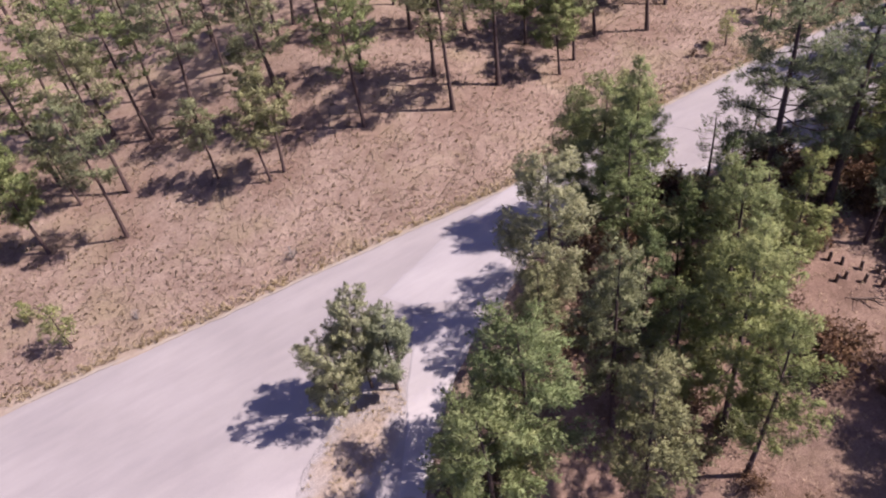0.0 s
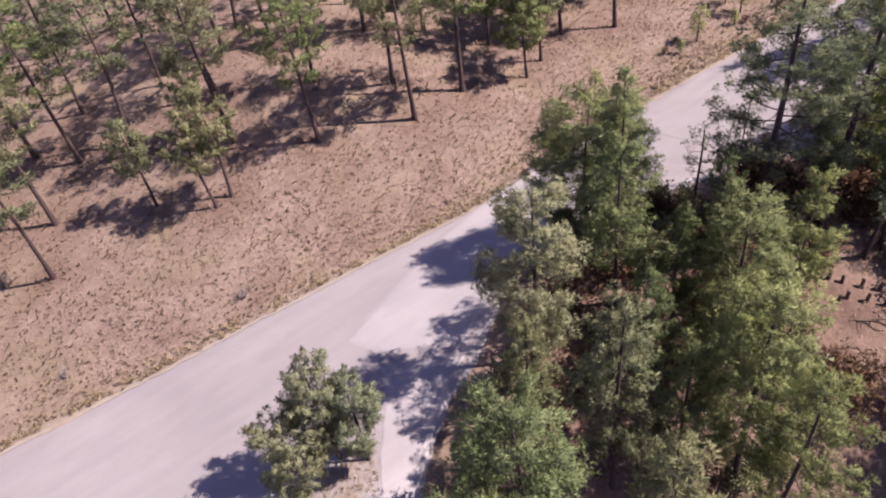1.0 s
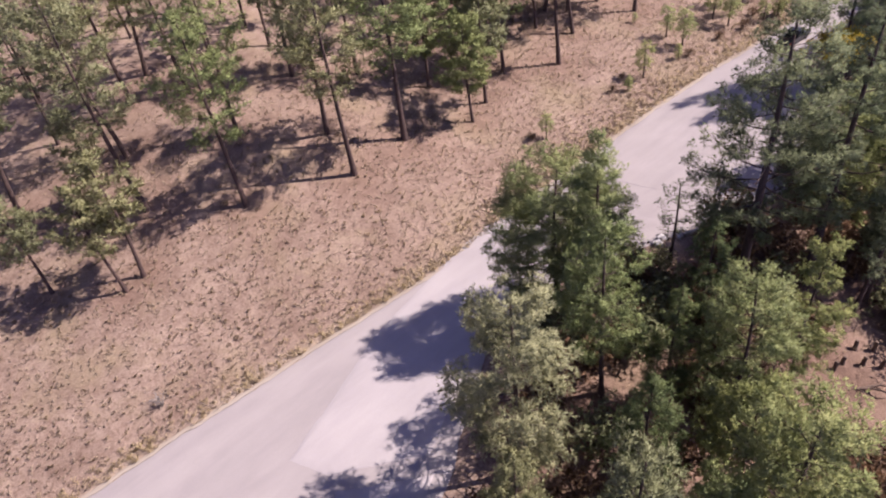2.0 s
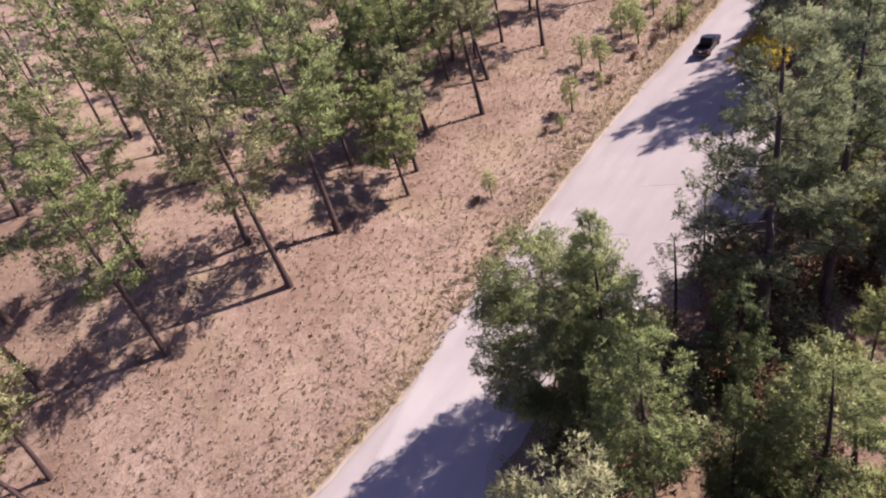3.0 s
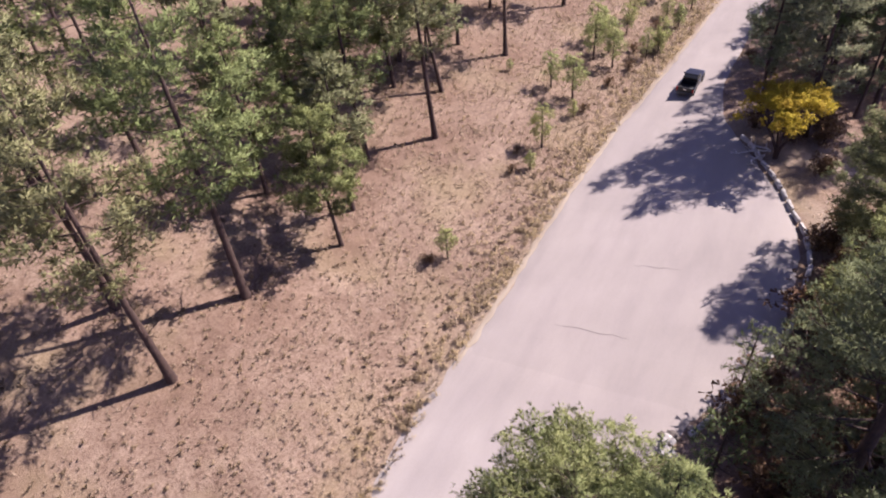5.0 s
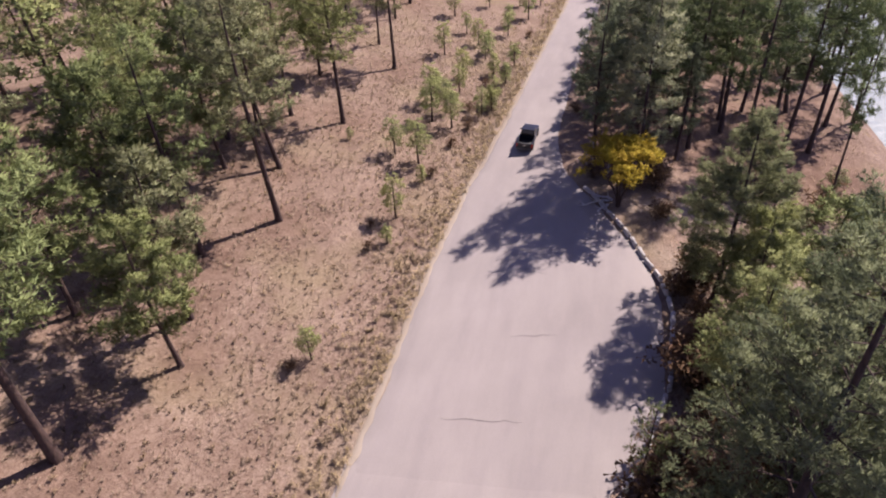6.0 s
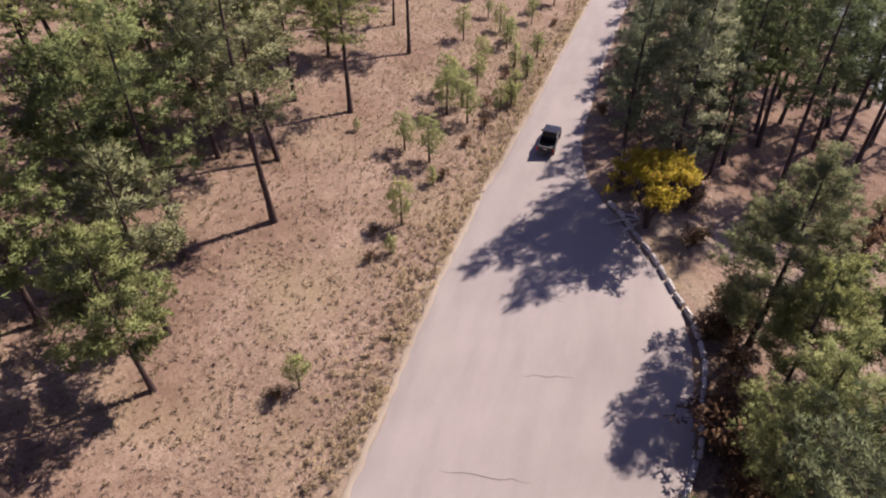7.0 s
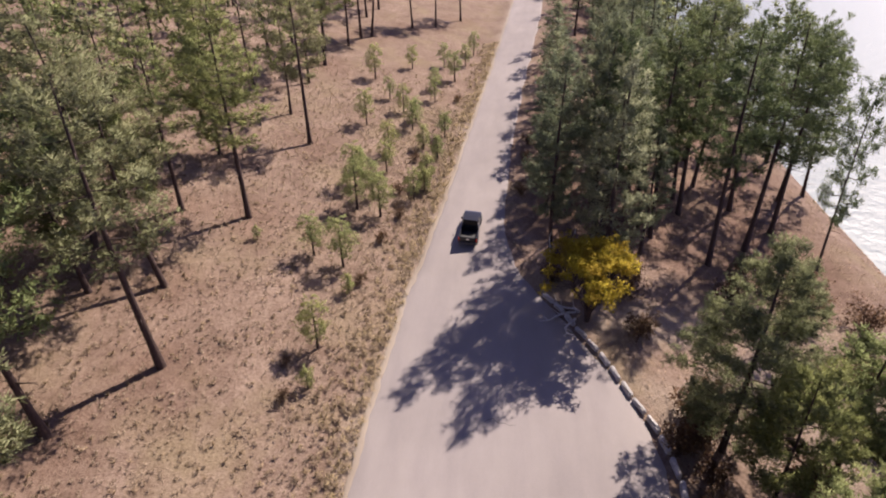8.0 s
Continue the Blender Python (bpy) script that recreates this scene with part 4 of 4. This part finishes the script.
edging = new("stone_edging")
edging.matrix_basis = pose(62, 22.8, land(62, 22.8))
tagged(edging, "curved low edging of whitewashed stone blocks round the lay-by", "low wall")
block_mesh = []
for k in range(5):
    ob = part("block", rough_block(60 + k, 1.25, 0.27, 0.34, 0.02), M_WHITEWASH, edging)
    block_mesh.append(ob)
d, k = 0.4, 0
inv = edging.matrix_basis.inverted()
rng_b = np.random.default_rng(4)
while True:
    spot = along_line(EDGING, d)
    if spot is None:
        break
    x, y, a = spot
    m = pose(x, y, land(x, y), rng_b.normal() * 2, rng_b.normal() * 2, math.degrees(a) + rng_b.normal() * 3) @ Matrix.Diagonal((1, 1, rng_b.uniform(0.8, 1.1), 1))
    if k < 5:
        ob = block_mesh[k]
    else:
        ob = new("block", block_mesh[k % 5].data)
        ob.parent = edging
    ob.matrix_basis = inv @ m
    k += 1
    d += 1.25 + rng_b.uniform(0.15, 0.32)

# rocks where the edging ends
for k in range(13):
    x, y = 41.0 - 0.30 * k + rng_b.normal() * 0.4, 26.2 + 0.16 * k + rng_b.normal() * 0.35
    size = rng_b.uniform(0.3, 0.75)
    bm = bmesh.new()
    bmesh.ops.create_icosphere(bm, subdivisions=2, radius=size * 0.6)
    for v in bm.verts:
        v.co *= 1 + 0.35 * noise.noise(v.co * 2.2 / size + Vector((k * 7, 0, 0)))
        v.co.z *= 0.7
    ob = part("rock", bm, M_WHITEWASH if k % 3 == 1 else M_STONE, None)
    ob.matrix_basis = pose(x, y, land(x, y) + size * 0.1, 0, 0, 40 * k)
    tagged(ob, "pale weathered rock at the road edge" if k % 3 == 1 else "dark rough rock at the road edge", "rock", "rocks at the end of the edging")


# ---- the yellow tree ----
def leafy_tree(name, seed, height, spread, material):
    rng = np.random.default_rng(seed)
    root = new(name)
    wood = Shape()
    centres, outs = [], []
    for i in range(7):
        az = i * 0.9 + rng.normal() * 0.2
        h = np.array((math.cos(az), math.sin(az), 0))
        fork = h * 0.22 + np.array((0, 0, height * 0.16))
        reach = spread * rng.uniform(0.6, 0.85)
        pts = [np.array((0, 0, -0.2)) + h * 0.08, fork, h * reach * 0.5 + np.array((0, 0, height * 0.46)), h * reach + np.array((0, 0, height * rng.uniform(0.7, 0.86)))]
        wood.add(tube_arrays(pts, [0.12, 0.095, 0.06, 0.025], 6))
        for j in range(13):
            b = pts[2] + (pts[3] - pts[2]) * rng.uniform(0.0, 1.0)
            e = b + rng.normal(size=3) * np.array((0.7, 0.7, 0.22)) * spread * 0.36
            far = math.hypot(e[0], e[1]) / spread
            e[:2] *= min(1.0, 1.08 / max(far, 0.01))
            e[2] = height * (0.96 - 0.19 * min(far, 1.1) ** 2) + rng.normal() * 0.22
            wood.add(tube_arrays([b, (b + e) / 2 + rng.normal(size=3) * 0.1, e], [0.025, 0.015, 0.006], 4))
            for c in range(3):
                clump(centres, outs, e + rng.normal(size=3) * np.array((0.42, 0.42, 0.2)), 0.42, 26, rng, (0, 0, 0.4))
    mesh_object("trunk", wood.v, wood.f, M_BARK, root, smooth=True)
    foliage("crown", tufts_mesh(centres, outs, 4, 0.13, 0.085, rng, 0.2, 1.2), material, root)
    return root


autumn = leafy_tree("deciduous_tree", 71, 5.7, 3.6, M_YELLOW)
autumn.matrix_basis = pose(69.7, 25.9, land(69.7, 25.9), 0, 0, 20)
tagged(autumn, "small spreading tree with yellow autumn leaves by the stone edging", "tree")


# bleached dead branches at its foot
def dead_branch(seed, length):
    rng = np.random.default_rng(seed)
    wood = Shape()
    pts = [np.array((-length / 2 + length * k / 5, 0.12 * rng.normal(), 0.10 + 0.10 * rng.uniform())) for k in range(6)]
    wood.add(tube_arrays(pts, [0.12, 0.11, 0.09, 0.07, 0.05, 0.02], 6))
    for k in range(1, 5):
        e = pts[k] + np.array((rng.uniform(0.2, 0.7), rng.choice((-1, 1)) * rng.uniform(0.3, 0.9), rng.uniform(0.1, 0.5)))
        wood.add(tube_arrays([pts[k], e], [0.045, 0.012], 5))
    return wood


for k, (x, y, l, a, mat, lab) in enumerate(((70.0, 28.0, 3.0, 120, M_BLEACHED, "bleached fallen branch beside the stone edging"), (71.2, 27.4, 2.4, 60, M_BLEACHED, "bleached fallen branch beside the stone edging"),
                                            (68.8, 27.3, 2.2, 160, M_BLEACHED, "bleached fallen branch beside the stone edging"), (39.0, 11.7, 4.0, -55, M_WOOD, "dark fallen branch on pine straw"), (39.8, 11.3, 3.6, -50, M_WOOD, "dark fallen branch on pine straw"))):
    w = dead_branch(80 + k, l)
    ob = mesh_object("fallen_branch", w.v, w.f, mat, smooth=True)
    ob.matrix_basis = pose(x, y, land(x, y), 0, 0, a)
    tagged(ob, lab, "branch", "fallen branches")

# pale dead stems in front of the close stand
for k, (x, y, h) in enumerate(((76.6, 28.4, 3.3), (78.6, 26.4, 2.6), (74.9, 26.9, 2.2))):
    rng_d = np.random.default_rng(90 + k)
    w = Shape()
    stem = [np.array((0.12 * rng_d.normal() * u, 0.12 * rng_d.normal() * u, h * u - 0.15)) for u in (0, 0.3, 0.6, 0.85, 1.0)]
    w.add(tube_arrays(stem, [0.085, 0.075, 0.06, 0.045, 0.02], 7))
    for j in range(5):
        b = stem[1 + j % 3]
        w.add(tube_arrays([b, b + np.array((rng_d.normal() * 0.4, rng_d.normal() * 0.4, 0.25))], [0.025, 0.008], 4))
    ob = mesh_object("dead_tree", w.v, w.f, M_BLEACHED, smooth=True)
    ob.matrix_basis = pose(x, y, land(x, y), 3 * math.sin(5 * k), 3 * math.cos(3 * k), 70 * k)
    tagged(ob, "pale bare dead pine stem beside the stand", "dead tree", "dead stems beside the stand")

# sawn posts standing in rows on the forest floor
for k, (x, y) in enumerate(((40.4, 14.2), (41.4, 13.2), (42.4, 12.3), (39.6, 13.3), (40.7, 12.4), (41.6, 11.5), (38.7, 13.5), (39.8, 14.9))):
    w = Shape()
    w.add(tube_arrays([(0, 0, -0.15), (0.02, 0, 0.3), (0.03, 0.02, 0.72), (0.03, 0.02, 0.78)], [0.15, 0.13, 0.125, 0.10], 9))
    ob = mesh_object("wooden_post", w.v, w.f, M_WOOD)
    ob.matrix_basis = pose(x, y, land(x, y), 2 * math.sin(k), 2 * math.cos(k), 50 * k) @ Matrix.Diagonal((1, 1, 0.85 + 0.3 * ((k * 0.37) % 1), 1))
    tagged(ob, "short dark wooden post on pine straw", "post", "short posts under the trees")

# cracks across the lay-by
for x0, y0, x1, y1 in ((53.1, 32.8, 53.4, 29.6), (45.7, 35.9, 46.1, 31.0), (60.4, 33.0, 60.0, 31.0)):
    bm = bmesh.new()
    prev = None
    for k in range(15):
        u = k / 14
        x, y = x0 + (x1 - x0) * u + 0.25 * noise.noise((u * 5, x0, 0)), y0 + (y1 - y0) * u + 0.25 * noise.noise((u * 5, y0, 3))
        w = 0.012 + 0.03 * abs(math.sin(u * math.pi))
        pair = [bm.verts.new((x - w, y, land(x, y) + 0.034)), bm.verts.new((x + w, y, land(x, y) + 0.034))]
        if prev:
            bm.faces.new((prev[0], prev[1], pair[1], pair[0]))
        prev = pair
    tagged(part("road_crack", bm, M_CRACK, None), "thin dark crack across the lay-by", "crack", kind="structure")


# ---- the pickup ----
def loft(bm, sections):
    """Skin through rings of equal length, closed at both ends."""
    rings = [[bm.verts.new(p) for p in ring] for ring in sections]
    n = len(rings[0])
    for a, b in zip(rings, rings[1:]):
        for i in range(n):
            bm.faces.new((a[i], a[(i + 1) % n], b[(i + 1) % n], b[i]))
    bm.faces.new(rings[0][::-1])
    bm.faces.new(rings[-1])


def pickup():
    root = new("pickup_truck")
    bm = bmesh.new()
    loft(bm, [[(x, -w, z0), (x, w, z0), (x, w + 0.03, (z0 + z1) / 2), (x, w - 0.04, z1), (x, -w + 0.04, z1), (x, -w - 0.03, (z0 + z1) / 2)]
              for x, w, z0, z1 in ((0.85, 0.86, 0.42, 1.02), (1.3, 0.86, 0.42, 1.04), (2.1, 0.84, 0.42, 1.0), (2.45, 0.80, 0.45, 0.92), (2.62, 0.70, 0.48, 0.74))])
    bmesh.ops.bevel(bm, geom=list(bm.edges), offset=0.03, segments=2, affect="EDGES")
    part("hood", bm, M_PAINT, root, smooth=False)
    bm = bmesh.new()
    loft(bm, [[(x, -w, z0), (x, w, z0), (x, w2, z1), (x, -w2, z1)] for x, w, w2, z0, z1 in ((-0.72, 0.86, 0.80, 0.42, 1.05), (0.9, 0.87, 0.82, 0.42, 1.05))])
    bmesh.ops.bevel(bm, geom=list(bm.edges), offset=0.04, segments=2, affect="EDGES")
    part("cab_lower", bm, M_PAINT, root)
    bm = bmesh.new()
    loft(bm, [[(-0.72, -0.78, 1.03), (-0.72, 0.78, 1.03), (0.95, 0.78, 1.03), (0.95, -0.78, 1.03)],
              [(-0.66, -0.74, 1.30), (-0.66, 0.74, 1.30), (0.62, 0.74, 1.30), (0.62, -0.74, 1.30)],
              [(-0.56, -0.66, 1.66), (-0.56, 0.66, 1.66), (0.22, 0.66, 1.66), (0.22, -0.66, 1.66)]])
    part("cabin_glass", bm, M_GLASS, root, "dark tinted cab windows")
    bm = bmesh.new()
    box(bm, -0.60, -0.69, 1.655, 0.26, 0.69, 1.73, 0.035)
    for y in (-0.72, 0.72):
        for x0, x1 in ((-0.70, -0.58), (0.92, 0.24), (0.05, 0.0)):
            bm2 = [bm.verts.new(p) for p in ((x0 - 0.04, y * 1.06, 1.04), (x0 + 0.04, y * 1.06, 1.04), (x1 + 0.04, y * 0.93, 1.67), (x1 - 0.04, y * 0.93, 1.67))]
            bm3 = [bm.verts.new((v.co.x, v.co.y - math.copysign(0.05, y), v.co.z)) for v in bm2]
            bm.faces.new(bm2)
            bm.faces.new(bm3)
            for i in range(4):
                bm.faces.new((bm2[i], bm2[(i + 1) % 4], bm3[(i + 1) % 4], bm3[i]))
    part("roof", bm, M_PAINT, root, "charcoal roof and window pillars")
    bm = bmesh.new()
    box(bm, -2.45, -0.86, 0.42, -0.76, 0.86, 0.62, 0.03)
    part("bed_floor", bm, M_LINER, root, "black bed liner")
    for y0, y1 in ((-0.88, -0.76), (0.76, 0.88)):
        bm = bmesh.new()
        box(bm, -2.45, y0, 0.44, -0.76, y1, 1.06, 0.03)
        part("bed_side", bm, M_PAINT, root)
    bm = bmesh.new()
    box(bm, -2.53, -0.80, 0.56, -2.44, 0.80, 1.06, 0.025)
    gate = part("tailgate", bm, M_PAINT, root)
    bm = bmesh.new()
    box(bm, -2.55, -0.16, 0.84, -2.525, 0.16, 0.92, 0.008)
    part("handle", bm, M_CHROME, gate, "chrome tailgate handle")
    bm = bmesh.new()
    box(bm, -2.66, -0.84, 0.44, -2.52, 0.84, 0.60, 0.03)
    part("rear_bumper", bm, M_STEEL, root, "dull steel rear bumper")
    bm = bmesh.new()
    box(bm, 2.58, -0.80, 0.42, 2.72, 0.80, 0.60, 0.04)
    part("front_bumper", bm, M_CHROME, root, "chrome front bumper")
    bm = bmesh.new()
    box(bm, 2.55, -0.46, 0.60, 2.66, 0.46, 0.80, 0.03)
    part("grille", bm, M_LINER, root, "black grille")
    for y in (-0.79, 0.79):
        bm = bmesh.new()
        box(bm, -2.545, y - 0.075, 0.66, -2.46, y + 0.075, 1.02, 0.015)
        part("tail_light", bm, M_RED, root, "red tail light")
        bm = bmesh.new()
        box(bm, 2.42, y * 0.82 - 0.14, 0.66, 2.60, y * 0.82 + 0.14, 0.80, 0.02)
        part("headlight", bm, M_CLEAR, root, "clear headlight")
        bm = bmesh.new()
        box(bm, 0.62, y + math.copysign(0.06, y) - 0.02, 1.04, 0.78, y + math.copysign(0.22, y) + 0.02, 1.18, 0.03)
        part("wing_mirror", bm, M_PAINT, root)
        bm = bmesh.new()
        box(bm, 0.0, y * 1.12 - 0.012, 0.86, 0.18, y * 1.12 + 0.012, 0.90, 0.006)
        part("door_handle", bm, M_CHROME, root, "chrome door handle")
    for x in (-1.62, 1.66):
        for y in (-0.80, 0.80):
            bm = bmesh.new()
            bmesh.ops.create_cone(bm, cap_ends=True, segments=20, radius1=0.38, radius2=0.38, depth=0.25, matrix=pose(x, y, 0.38, 90))
            bmesh.ops.bevel(bm, geom=[e for e in bm.edges if len(e.link_faces) == 2 and any(len(f.verts) > 4 for f in e.link_faces)], offset=0.04, segments=2, affect="EDGES")
            wheel = part("wheel", bm, M_RUBBER, root, "black tyre")
            bm = bmesh.new()
            yo = y + math.copysign(0.115, y)
            bmesh.ops.create_cone(bm, cap_ends=True, segments=14, radius1=0.22, radius2=0.19, depth=0.05, matrix=pose(x, yo, 0.38, 90 if y < 0 else -90))
            part("rim", bm, M_CHROME, wheel, "steel wheel rim")
            bm = bmesh.new()
            for k in range(9):
                w0, w1 = math.pi * k / 9, math.pi * (k + 1) / 9
                ring = []
                for w in (w0, w1):
                    for r, yy in ((0.44, y + math.copysign(0.10, y)), (0.47, y + math.copysign(0.10, y)), (0.47, y - math.copysign(0.02, y)), (0.44, y - math.copysign(0.02, y))):
                        ring.append(bm.verts.new((x + r * math.cos(w), yy, 0.42 + r * math.sin(w))))
                for i in range(4):
                    bm.faces.new((ring[i], ring[(i + 1) % 4], ring[4 + (i + 1) % 4], ring[4 + i]))
            part("wheel_arch", bm, M_LINER, root)
    return root


truck = pickup()
truck.matrix_basis = pose(82.4, 35.5, land(82.4, 35.5) + 0.03, 4.6, -3.7, -2)
tagged(truck, "dark charcoal pickup truck with a black open bed on the road", "pickup truck")
